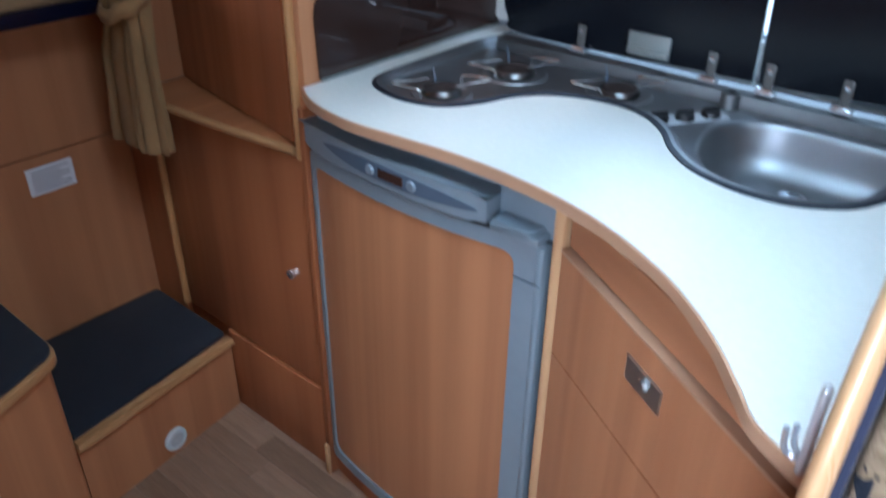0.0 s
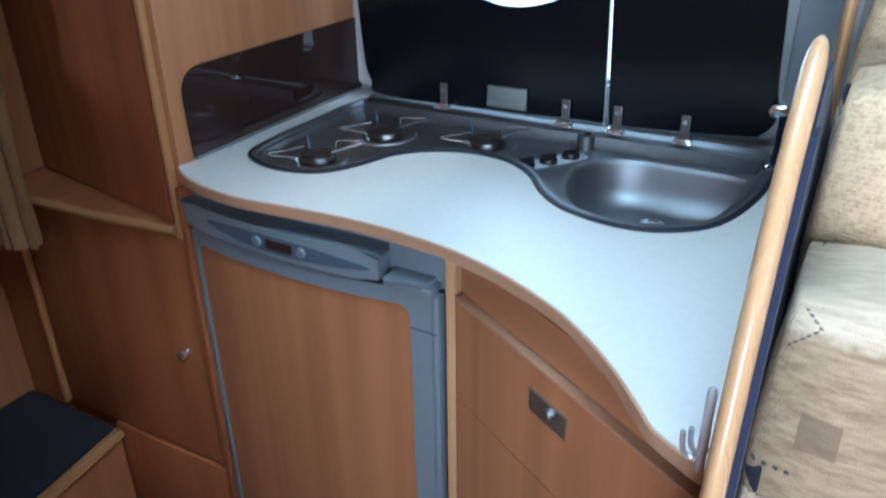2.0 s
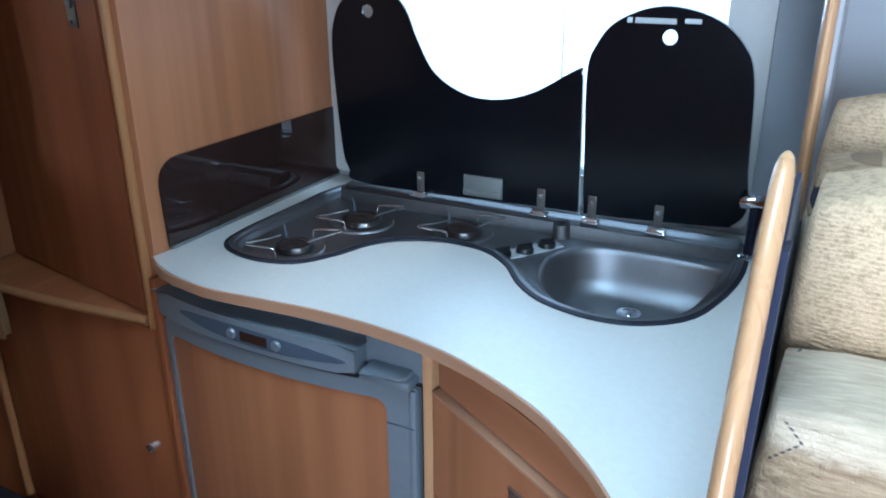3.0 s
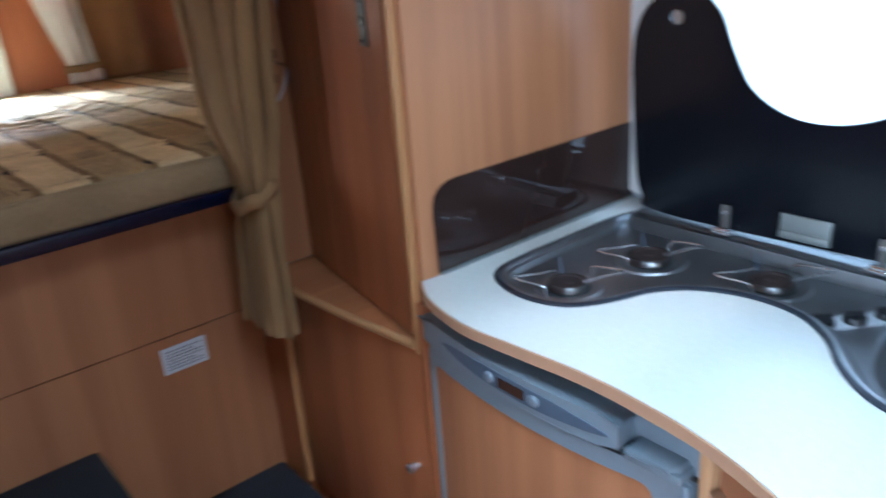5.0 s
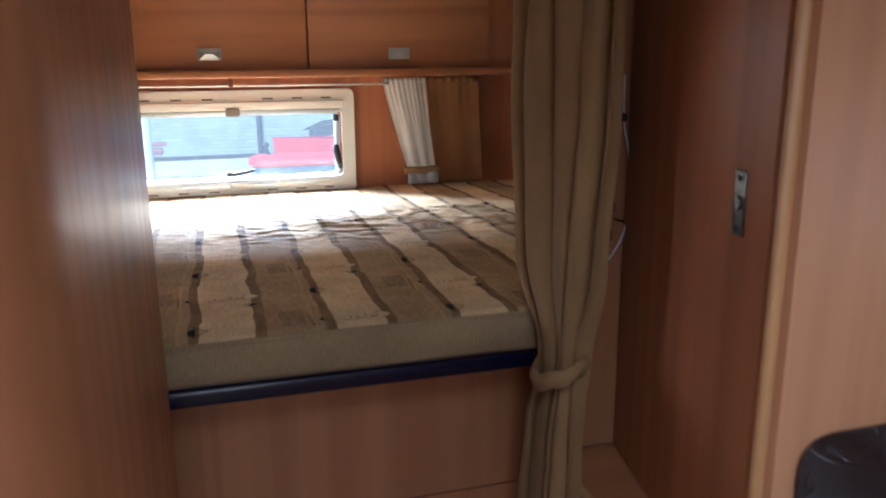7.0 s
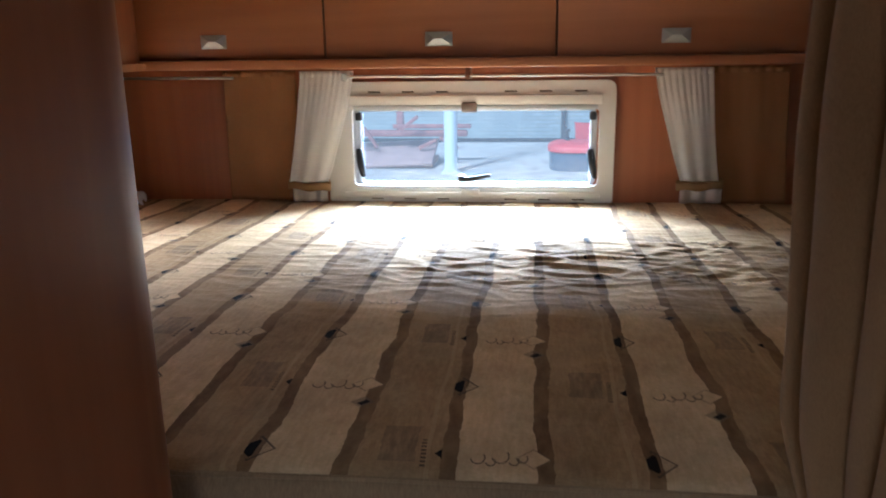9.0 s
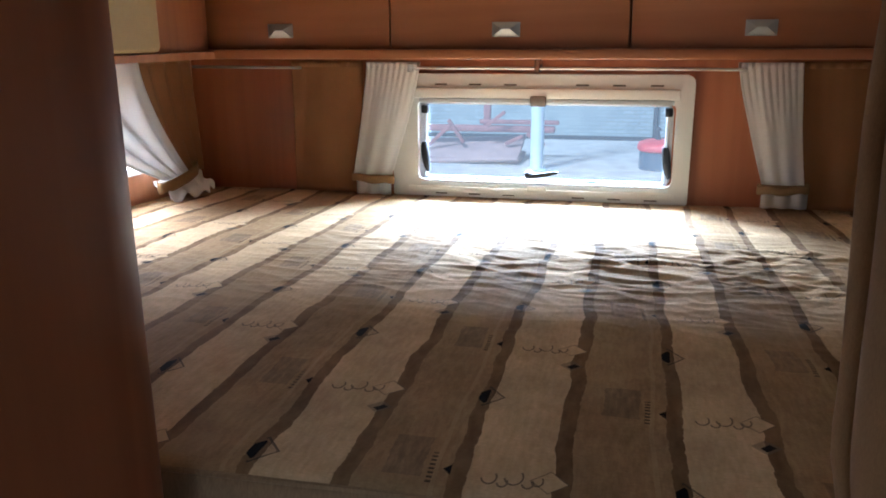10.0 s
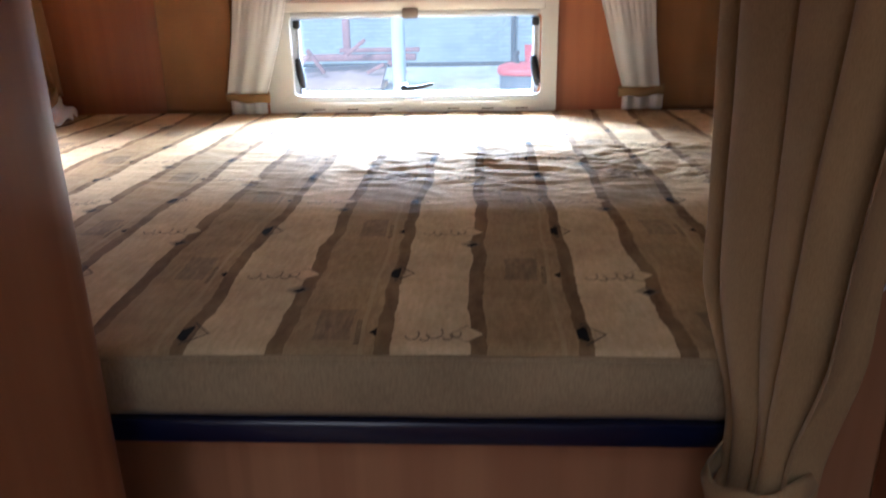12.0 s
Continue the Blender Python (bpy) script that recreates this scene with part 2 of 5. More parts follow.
def striped_fabric(name):
    """Upholstery print: cream and taupe stripes along x, brown borders, corner lozenges, pen scrolls."""
    m = material(name, 0.88)
    n = Net(m)
    v = n.coords()
    weave = n.noise(n.coords((1.0, 0.22, 1.0)), 620.0, 2.0, 0.7)
    slub = n.noise(n.coords((0.25, 1.0, 1.0)), 160.0, 3.0, 0.6)
    wob = n.noise(v, 5.0, 1.0)
    x, y, _ = n.split(v)
    y = n.math("ADD", y, n.step(wob, 0.2, 0.8, -0.008, 0.008))
    P, Q = 0.218, 0.350
    cell = n.math("DIVIDE", n.math("SUBTRACT", y, 0.298), P)
    u = n.math("FRACT", n.math("ADD", cell, 40.03))
    broad = n.noise(n.coords((0.5, 1.0, 1.0)), 9.0, 3.0, 0.6)
    cream = n.mix(n.step(slub, 0.3, 0.7), (0.66, 0.475, 0.275), (0.54, 0.375, 0.205))
    taupe = n.mix(n.step(slub, 0.3, 0.7), (0.415, 0.272, 0.138), (0.300, 0.188, 0.090))
    taupe = n.mix(n.step(broad, 0.42, 0.66, 0.0, 0.45), taupe, (0.43, 0.30, 0.165))
    # a pale thread line down each taupe band
    thread = n.math("LESS_THAN", n.math("ABSOLUTE", n.math("SUBTRACT", u, 0.845)), 0.012)
    taupe = n.mix(n.math("MULTIPLY", thread, 0.35), taupe, (0.50, 0.36, 0.20))
    dye = n.step(n.noise(n.coords((0.35, 1.0, 1.0)), 26.0, 3.0, 0.7), 0.32, 0.62)
    brown = n.mix(dye, (0.150, 0.084, 0.038), (0.250, 0.155, 0.076))
    rag = n.step(n.noise(v, 60.0, 3.0, 0.7), 0.3, 0.7, -0.007, 0.007)
    rag = n.math("ADD", rag, n.step(n.noise(v, 17.0, 2.0), 0.3, 0.7, -0.010, 0.010))
    ur = n.math("ADD", u, rag)
    col = n.mix(n.math("GREATER_THAN", ur, 0.392), cream, brown)
    col = n.mix(n.math("GREATER_THAN", ur, 0.478), col, taupe)
    col = n.mix(n.math("MULTIPLY", n.math("GREATER_THAN", ur, 0.915), n.math("LESS_THAN", ur, 0.993)), col, brown)
    col = n.mix(n.math("GREATER_THAN", ur, 0.993), col, cream)
    par = n.math("MODULO", n.math("FLOOR", n.math("ADD", cell, 40.115)), 2.0)
    ux = n.math("FRACT", n.math("ADD", n.math("ADD", n.math("DIVIDE", n.math("ADD", x, 1.556), Q), n.math("MULTIPLY", par, 0.5)), 40.5))
    dx = n.math("MULTIPLY", n.math("SUBTRACT", ux, 0.5), Q)
    dy = n.math("MULTIPLY", n.math("SUBTRACT", n.math("FRACT", n.math("ADD", cell, 40.575)), 0.5), P)
    d = n.math("ADD", n.math("ABSOLUTE", n.math("MULTIPLY", dx, 0.85)), n.math("ABSOLUTE", dy))
    inside = n.math("LESS_THAN", d, 0.017)
    half = n.math("MULTIPLY", inside, n.math("LESS_THAN", dy, 0.003))
    rim = n.math("MULTIPLY", n.math("LESS_THAN", d, 0.024), n.math("GREATER_THAN", d, 0.0205))
    rim = n.math("MULTIPLY", rim, n.math("GREATER_THAN", dy, -0.002))
    hatch = n.math("MULTIPLY", n.math("MULTIPLY", n.math("LESS_THAN", d, 0.0205), n.math("GREATER_THAN", dy, 0.003)), n.math("GREATER_THAN", n.math("SINE", n.math("MULTIPLY", n.math("ADD", dx, dy), 1500.0)), 0.2))
    col = n.mix(half, col, (0.006, 0.005, 0.005))
    col = n.mix(n.math("MULTIPLY", rim, 0.75), col, (0.05, 0.04, 0.03))
    col = n.mix(n.math("MULTIPLY", hatch, 0.45), col, (0.06, 0.045, 0.035))
    # stitched dots beside every lozenge
    dots = n.math("MULTIPLY", n.math("LESS_THAN", n.math("ABSOLUTE", n.math("ADD", dy, 0.029)), 0.0030), n.math("LESS_THAN", n.math("ABSOLUTE", dx), 0.03))
    dots = n.math("MULTIPLY", dots, n.math("GREATER_THAN", n.math("SINE", n.math("MULTIPLY", dx, 800.0)), 0.1))
    col = n.mix(n.math("MULTIPLY", dots, 0.8), col, (0.03, 0.025, 0.02))
    # across the cream stripe: a small dark lozenge and a pale outlined one
    ey = n.math("MULTIPLY", n.math("SUBTRACT", u, 0.392), P)
    ex = n.math("MULTIPLY", n.math("SUBTRACT", n.math("FRACT", n.math("ADD", ux, 0.343)), 0.5), Q)
    d2 = n.math("ADD", n.math("ABSOLUTE", ex), n.math("ABSOLUTE", ey))
    two = n.math("LESS_THAN", d2, 0.0165)
    col = n.mix(n.math("MULTIPLY", two, 0.55), col, (0.16, 0.125, 0.085))
    col = n.mix(n.math("MULTIPLY", n.math("LESS_THAN", d2, 0.0105), n.math("GREATER_THAN", n.math("ADD", ex, ey), -0.003)), col, (0.018, 0.016, 0.015))
    px = n.math("MULTIPLY", n.math("SUBTRACT", n.math("FRACT", n.math("ADD", ux, 0.495)), 0.5), Q)
    d3 = n.math("ADD", n.math("ABSOLUTE", px), n.math("ABSOLUTE", n.math("ADD", ey, 0.004)))
    col = n.mix(n.math("LESS_THAN", d3, 0.019), col, cream)
    pale_rim = n.math("MULTIPLY", n.math("LESS_THAN", d3, 0.0215), n.math("GREATER_THAN", d3, 0.0188))
    col = n.mix(n.math("MULTIPLY", pale_rim, 0.6), col, (0.16, 0.115, 0.07))
    # pen scrolls running up to the pale lozenge
    sx = n.math("MULTIPLY", n.math("SUBTRACT", n.math("FRACT", n.math("ADD", ux, 0.49)), 0.5), Q)
    su = n.math("MULTIPLY", n.math("SUBTRACT", u, 0.02), P)
    rings = None
    for cx, cy, rr in ((0.001, 0.016, 0.0075), (0.008, 0.030, 0.0050), (-0.004, 0.040, 0.0090), (0.005, 0.055, 0.0055), (-0.002, 0.064, 0.0060)):
        gx, gy = n.math("SUBTRACT", sx, cx), n.math("SUBTRACT", su, cy)
        rad = n.math("SQRT", n.math("ADD", n.math("MULTIPLY", n.math("MULTIPLY", gx, gx), 0.40), n.math("MULTIPLY", gy, gy)))
        one = n.math("LESS_THAN", n.math("ABSOLUTE", n.math("SUBTRACT", rad, rr)), 0.0010)
        one = n.math("MULTIPLY", one, n.math("GREATER_THAN", n.math("ADD", gx, n.math("MULTIPLY", gy, 0.8)), -0.45 * rr))
        rings = one if rings is None else n.math("MAXIMUM", rings, one)
    col = n.mix(n.math("MULTIPLY", rings, 0.7), col, (0.07, 0.052, 0.04))
    # darker blocks on the taupe stripe
    bx = n.math("MULTIPLY", n.math("SUBTRACT", n.math("FRACT", n.math("ADD", ux, 0.06)), 0.5), Q)
    blk = n.math("MULTIPLY", n.math("LESS_THAN", n.math("ABSOLUTE", bx), 0.040), n.math("LESS_THAN", n.math("ABSOLUTE", n.math("SUBTRACT", ur, 0.69)), 0.095))
    col = n.mix(n.math("MULTIPLY", blk, n.step(slub, 0.3, 0.7, 0.25, 0.65)), col, (0.15, 0.105, 0.07))
    shade = n.math("MULTIPLY", n.step(weave, 0.25, 0.75, 0.86, 1.08), n.step(n.noise(v, 11.0, 4.0, 0.65), 0.3, 0.7, 0.80, 1.13))
    mul = n.t.nodes.new("ShaderNodeVectorMath")
    mul.operation = "SCALE"
    n.put(mul.inputs[0], col)
    n.put(mul.inputs["Scale"], shade)
    n.colour(mul.outputs[0])
    n.b.inputs["Specular IOR Level"].default_value = 0.12
    # slack creases across the middle
    cm = n.t.nodes.new("ShaderNodeTexVoronoi")
    cm.feature = "DISTANCE_TO_EDGE"
    cm.inputs["Scale"].default_value = 1.0
    warp = n.t.nodes.new("ShaderNodeVectorMath")
    warp.operation = "ADD"
    n.put(warp.inputs[0], n.coords((17.0, 7.0, 1.0), (0, 0, 6)))
    n.put(warp.inputs[1], n.noise(n.coords(), 6.0, 3.0))
    n.put(cm.inputs["Vector"], warp.outputs[0])
    rx, ry, _ = n.split(n.coords())
    zone = n.math("MULTIPLY", n.step(rx, -2.66, -2.50), n.step(rx, -2.10, -2.28))
    zone = n.math("MULTIPLY", zone, n.step(ry, -0.1, 0.5, 0.15, 1.0))
    fold = n.math("MULTIPLY", n.step(cm.outputs["Distance"], 0.0, 0.30, 1.0, 0.0), zone)
    fold = n.math("ADD", fold, n.math("MULTIPLY", n.noise(n.coords((1.0, 0.7, 1.0)), 13.0, 3.0, 0.5), 0.6))
    n.bump(fold, 0.8, 0.0035)
    fine_bump = n.t.nodes.new("ShaderNodeBump")
    fine_bump.inputs["Strength"].default_value = 0.35
    fine_bump.inputs["Distance"].default_value = 0.0008
    n.put(fine_bump.inputs["Height"], n.math("ADD", weave, slub))
    n.put(fine_bump.inputs["Normal"], n.b.inputs["Normal"].links[0].from_socket)
    n.put(n.b.inputs["Normal"], fine_bump.outputs[0])
    return m


FABRIC = striped_fabric("striped_print_cloth")


def bench_fabric():
    """Bench print: broad cream and taupe bands across, dark squares, stitched corners."""
    m = material("banded_bench_cloth", 0.9)
    n = Net(m)
    v = n.coords()
    slub = n.noise(n.coords((0.14, 1.0, 1.0)), 170.0, 3.0, 0.75)
    weave = n.noise(n.coords((1.0, 1.0, 0.3)), 700.0, 2.0, 0.7)
    rag = n.step(n.noise(v, 70.0, 3.0), 0.3, 0.7, -0.004, 0.004)
    x, y, z = n.split(v)
    s = n.math("SUBTRACT", n.math("ADD", z, rag), 0.892)
    u = n.math("FRACT", n.math("ADD", n.math("DIVIDE", s, 0.241), 9.0))
    cream = n.mix(n.step(slub, 0.3, 0.7), (0.74, 0.61, 0.44), (0.50, 0.385, 0.255))
    taupe = n.mix(n.step(slub, 0.3, 0.7), (0.50, 0.365, 0.225), (0.26, 0.172, 0.095))
    col = n.mix(n.step(u, 0.650, 0.685), taupe, cream)
    col = n.mix(n.math("LESS_THAN", u, 0.012), col, (0.22, 0.15, 0.085))
    dz = n.math("MULTIPLY", n.math("FRACT", n.math("ADD", n.math("DIVIDE", n.math("SUBTRACT", z, 0.892), 0.241), 9.0)), 0.241)
    fx = n.math("MULTIPLY", n.math("SUBTRACT", n.math("FRACT", n.math("DIVIDE", n.math("ADD", x, 3.3205), 0.355)), 0.5), 0.355)
    sq = n.math("MULTIPLY", n.math("LESS_THAN", n.math("ABSOLUTE", n.math("SUBTRACT", fx, 0.036)), 0.0155), n.math("LESS_THAN", n.math("ABSOLUTE", n.math("SUBTRACT", dz, 0.078)), 0.0165))
    col = n.mix(n.math("MULTIPLY", sq, 0.75), col, (0.20, 0.135, 0.08))
    d = n.math("ADD", n.math("ABSOLUTE", fx), n.math("ABSOLUTE", n.math("SUBTRACT", dz, 0.018)))
    loz = n.math("MULTIPLY", n.math("LESS_THAN", d, 0.0150), n.math("LESS_THAN", fx, 0.002))
    col = n.mix(loz, col, (0.012, 0.016, 0.028))
    e = n.math("ADD", n.math("ABSOLUTE", fx), n.math("ABSOLUTE", n.math("SUBTRACT", dz, 0.168)))
    vee = n.math("MULTIPLY", n.math("MULTIPLY", n.math("LESS_THAN", e, 0.0225), n.math("GREATER_THAN", e, 0.0197)), n.math("GREATER_THAN", fx, 0.0))
    vee = n.math("MULTIPLY", vee, n.math("GREATER_THAN", n.math("SINE", n.math("MULTIPLY", dz, 1500.0)), -0.4))
    vee = n.math("MULTIPLY", vee, n.math("LESS_THAN", dz, 0.1815))
    col = n.mix(n.math("MULTIPLY", vee, 0.85), col, (0.03, 0.03, 0.04))
    dots = n.math("MULTIPLY", n.math("LESS_THAN", n.math("ABSOLUTE", n.math("SUBTRACT", dz, 0.036)), 0.0022), n.math("LESS_THAN", n.math("ABSOLUTE", fx), 0.022))
    dots = n.math("MULTIPLY", dots, n.math("GREATER_THAN", n.math("SINE", n.math("MULTIPLY", fx, 700.0)), 0.2))
    n.colour(n.mix(n.math("MULTIPLY", dots, 0.85), col, (0.03, 0.03, 0.035)))
    n.bump(n.math("ADD", weave, n.math("MULTIPLY", slub, 2.0)), 0.9, 0.003)
    return m


FABRIC_UP = bench_fabric()


def ribbed_cloth():
    m = material("coarse_ribbed_cloth", 0.92)
    n = Net(m)
    jit = n.noise(n.coords((0.6, 0.6, 1.0)), 24.0, 3.0)
    x, y, z = n.split(n.coords())
    rows = n.math("SINE", n.math("ADD", n.math("MULTIPLY", z, 1450.0), n.math("MULTIPLY", jit, 14.0)))
    loop = n.noise(n.coords((0.8, 0.8, 1.0)), 260.0, 2.0, 0.7)
    tuft = n.noise(n.coords((0.6, 0.6, 1.0)), 90.0, 3.0, 0.7)
    rib = n.math("ADD", n.math("MULTIPLY", n.step(rows, -1.0, 1.0), 0.15), n.math("ADD", n.math("MULTIPLY", n.step(loop, 0.3, 0.7), 0.47), n.math("MULTIPLY", n.step(tuft, 0.3, 0.7), 0.34)))
    slow = n.noise(n.coords((0.3, 0.3, 1.0)), 9.0, 2.0)
    base = n.mix(n.step(slow, 0.35, 0.65), (0.64, 0.47, 0.295), (0.46, 0.325, 0.19))
    n.colour(n.mix(n.step(rib, 0.40, 0.78, 0.0, 0.65), base, (0.24, 0.165, 0.09)))
    n.bump(rib, 0.9, 0.0026)
    return m


WOVEN = ribbed_cloth()


def pane_material():
    m = bpy.data.materials.new("acrylic_pane")
    m.use_nodes = True
    t = m.node_tree
    t.nodes.remove(t.nodes["Principled BSDF"])
    tr = t.nodes.new("ShaderNodeBsdfTransparent")
    tr.inputs[0].default_value = (0.86, 0.94, 0.98, 1)
    gl = t.nodes.new("ShaderNodeBsdfGlossy")
    gl.inputs["Roughness"].default_value = 0.04
    lw = t.nodes.new("ShaderNodeFresnel")
    lw.inputs[0].default_value = 1.45
    ms = t.nodes.new("ShaderNodeMixShader")
    t.links.new(lw.outputs[0], ms.inputs[0])
    t.links.new(tr.outputs[0], ms.inputs[1])
    t.links.new(gl.outputs[0], ms.inputs[2])
    haze = t.nodes.new("ShaderNodeBsdfTranslucent")
    haze.inputs[0].default_value = (0.80, 0.86, 0.92, 1)
    veil = t.nodes.new("ShaderNodeMixShader")
    veil.inputs[0].default_value = 0.004
    t.links.new(ms.outputs[0], veil.inputs[1])
    t.links.new(haze.outputs[0], veil.inputs[2])
    t.links.new(veil.outputs[0], t.nodes["Material Output"].inputs[0])
    return m


BLACK_GLASS.node_tree.nodes["Principled BSDF"].inputs["Specular IOR Level"].default_value = 0.3
PANE = pane_material()
ASPHALT = plain("yard_concrete", (0.36, 0.36, 0.35), 0.8, 0.0, 0.25, 3.0)


def painted_brick():
    m = material("painted_brick", 0.7)
    n = Net(m)
    x, y, z = n.split(n.coords())
    cb = n.t.nodes.new("ShaderNodeCombineXYZ")
    n.put(cb.inputs[0], y)
    n.put(cb.inputs[1], z)
    br = n.t.nodes.new("ShaderNodeTexBrick")
    n.put(br.inputs["Vector"], cb.outputs[0])
    n.put(br.inputs["Color1"], (0.25, 0.295, 0.305))
    n.put(br.inputs["Color2"], (0.20, 0.24, 0.25))
    n.put(br.inputs["Mortar"], (0.14, 0.168, 0.175))
    for key, val in (("Scale", 1.0), ("Mortar Size", 0.008), ("Brick Width", 0.24), ("Row Height", 0.085), ("Mortar Smooth", 0.3)):
        br.inputs[key].default_value = val
    big = n.noise(n.coords(), 0.9, 3.0)
    n.colour(n.mix(n.step(big, 0.35, 0.7, 0.0, 0.45), br.outputs["Color"], (0.36, 0.40, 0.38)))
    n.bump(br.outputs["Fac"], -0.4, 0.01)
    return m


SHEET_GREEN = painted_brick()
RED_PAINT = plain("faded_red_paint", (0.52, 0.055, 0.055), 0.5, 0.0, 0.1, 6.0)
# Rusty red, greyed to imitate the haze through the rear window.
RUSTY_RED_HAZED = plain("rusty_red_hazed", (0.27, 0.125, 0.115), 0.7, 0.0, 0.2, 6.0)
GRIP = plain("grey_brown_plastic", (0.17, 0.14, 0.12), 0.45)
POST_PAINT = plain("pale_blue_paint", (0.52, 0.62, 0.68), 0.5)
PALE_WALL = plain("white_render", (0.50, 0.54, 0.58), 0.8, 0.0, 0.05, 4.0)
WEATHERED = plain("faded_pink_grey_board", (0.30, 0.215, 0.20), 0.8, 0.0, 0.15, 5.0)
TYRE = plain("dark_tyre", (0.03, 0.03, 0.032), 0.8)

# ---------------------------------------------------------------- building tools
FLOOR = -0.03
BASE = {}


def thing(name, label, category, at=(0, 0, 0), group="", kind=""):
    ob = new(name)
    ob.empty_display_size = 0.1
    ob.location = at
    BASE[ob.name] = Matrix.Translation(at).inverted()
    return tagged(ob, label, category, group, kind)


def mesh_of(name, bm, mat, smooth=38):
    bmesh.ops.recalc_face_normals(bm, faces=bm.faces)
    me = bpy.data.meshes.new(name)
    bm.to_mesh(me)
    bm.free()
    me.materials.append(mat)
    if smooth:
        me.shade_smooth()
        me.set_sharp_from_angle(angle=radians(smooth))
    return me


def part(name, bm, mat, parent, label="", smooth=38):
    ob = new(name, mesh_of(name, bm, mat, smooth))
    ob.parent = parent
    ob.matrix_parent_inverse = BASE.get(parent.name, Matrix())
    return tagged(ob, label)


def single(name, bm, mat, label, category="", group="", kind="", smooth=38):
    return tagged(new(name, mesh_of(name, bm, mat, smooth)), label, category, group, kind)


def bevel(bm, width, segments=2):
    if width > 0:
        edges = [e for e in bm.edges if len(e.link_faces) == 2 and e.calc_face_angle(0) > 0.5]
        bmesh.ops.bevel(bm, geom=edges, offset=width, segments=segments, profile=0.5, affect="EDGES", clamp_overlap=True)
    return bm


def box(x0, x1, y0, y1, z0, z1, r=0.0, segments=2):
    bm = bmesh.new()
    bmesh.ops.create_cube(bm, size=1.0)
    bmesh.ops.transform(bm, verts=bm.verts, matrix=Matrix.Translation(((x0 + x1) / 2, (y0 + y1) / 2, (z0 + z1) / 2)) @ Matrix.Diagonal((x1 - x0, y1 - y0, z1 - z0, 1)))
    return bevel(bm, r, segments)


def moved(bm, m):
    bmesh.ops.transform(bm, verts=bm.verts, matrix=m)
    return bm


def joined(*many):
    out = bmesh.new()
    for bm in many:
        me = bpy.data.meshes.new("tmp")
        bm.to_mesh(me)
        bm.free()
        out.from_mesh(me)
        bpy.data.meshes.remove(me)
    return out


def spline(points, steps=8, closed=True):
    """A Catmull-Rom curve through a few control points."""
    n, out = len(points), []
    for i in range(n if closed else n - 1):
        if closed:
            p = [Vector(points[(i + k - 1) % n]) for k in range(4)]
        else:
            p = [Vector(points[min(max(i + k - 1, 0), n - 1)]) for k in range(4)]
        for s in range(steps):
            t = s / steps
            out.append(0.5 * (2 * p[1] + (p[2] - p[0]) * t + (2 * p[0] - 5 * p[1] + 4 * p[2] - p[3]) * t * t + (3 * p[1] - p[0] - 3 * p[2] + p[3]) * t ** 3))
    if not closed:
        out.append(Vector(points[-1]))
    return out


def rounded(points, r, steps=6):
    """A polygon with its corners rounded; r is one radius or one per corner."""
    out, n = [], len(points)
    for i in range(n):
        a, b, c = (Vector(points[(i + k - 1) % n]) for k in range(3))
        q = r[i] if isinstance(r, (list, tuple)) else r
        u, w = (a - b), (c - b)
        q = min(q, u.length * 0.49, w.length * 0.49)
        if q < 1e-5:
            out.append(b)
            continue
        s, e = b + u.normalized() * q, b + w.normalized() * q
        for k in range(steps + 1):
            t = k / steps
            out.append((1 - t) ** 2 * s + 2 * t * (1 - t) * b + t * t * e)
    return out


def shrunk(loop, d):
    """A closed loop drawn in by d, to its left if it runs anticlockwise."""
    n, out = len(loop), []
    area = sum(loop[i].x * loop[(i + 1) % n].y - loop[(i + 1) % n].x * loop[i].y for i in range(n))
    s = 1 if area > 0 else -1
    for i in range(n):
        t = (loop[(i + 1) % n] - loop[i - 1]).normalized()
        out.append(loop[i] + s * d * Vector((-t.y, t.x)))
    return out


def plate(outer, z0, z1, holes=(), m=None):
    """A slab of a plan outline with holes right through it."""
    bm = bmesh.new()
    for z in (z0, z1):
        edges = []
        for loop in (outer, *holes):
            vs = [bm.verts.new((p.x, p.y, z)) for p in loop]
            edges += [bm.edges.new((vs[i], vs[(i + 1) % len(vs)])) for i in range(len(vs))]
        bmesh.ops.triangle_fill(bm, use_beauty=True, use_dissolve=False, edges=edges)
    bm.verts.ensure_lookup_table()
    k, half = 0, len(bm.verts) // 2
    for loop in (outer, *holes):
        n = len(loop)
        for i in range(n):
            a, b = k + i, k + (i + 1) % n
            bm.faces.new((bm.verts[a], bm.verts[b], bm.verts[b + half], bm.verts[a + half]))
        k += n
    return moved(bm, m) if m else bm


def upright(m_x=1.0):
    """Turns a plan drawn in (x, z) to stand in the plane of x and z, thickness along y."""
    return Matrix(((1, 0, 0, 0), (0, 0, 1, 0), (0, 1, 0, 0), (0, 0, 0, 1)))


def sideways():
    """Turns a plan drawn in (y, z) to stand in the plane of y and z, thickness along x."""
    return Matrix(((0, 0, 1, 0), (1, 0, 0, 0), (0, 1, 0, 0), (0, 0, 0, 1)))


def loops(rings, cap0=True, cap1=True):
    """Skin over rings of equally many points."""
    bm = bmesh.new()
    rows = [[bm.verts.new(p) for p in ring] for ring in rings]
    n = len(rows[0])
    for a, b in zip(rows, rows[1:]):
        for i in range(n):
            bm.faces.new((a[i], a[(i + 1) % n], b[(i + 1) % n], b[i]))
    if cap0:
        bm.faces.new(rows[0])
    if cap1:
        bm.faces.new(rows[-1])
    return bm


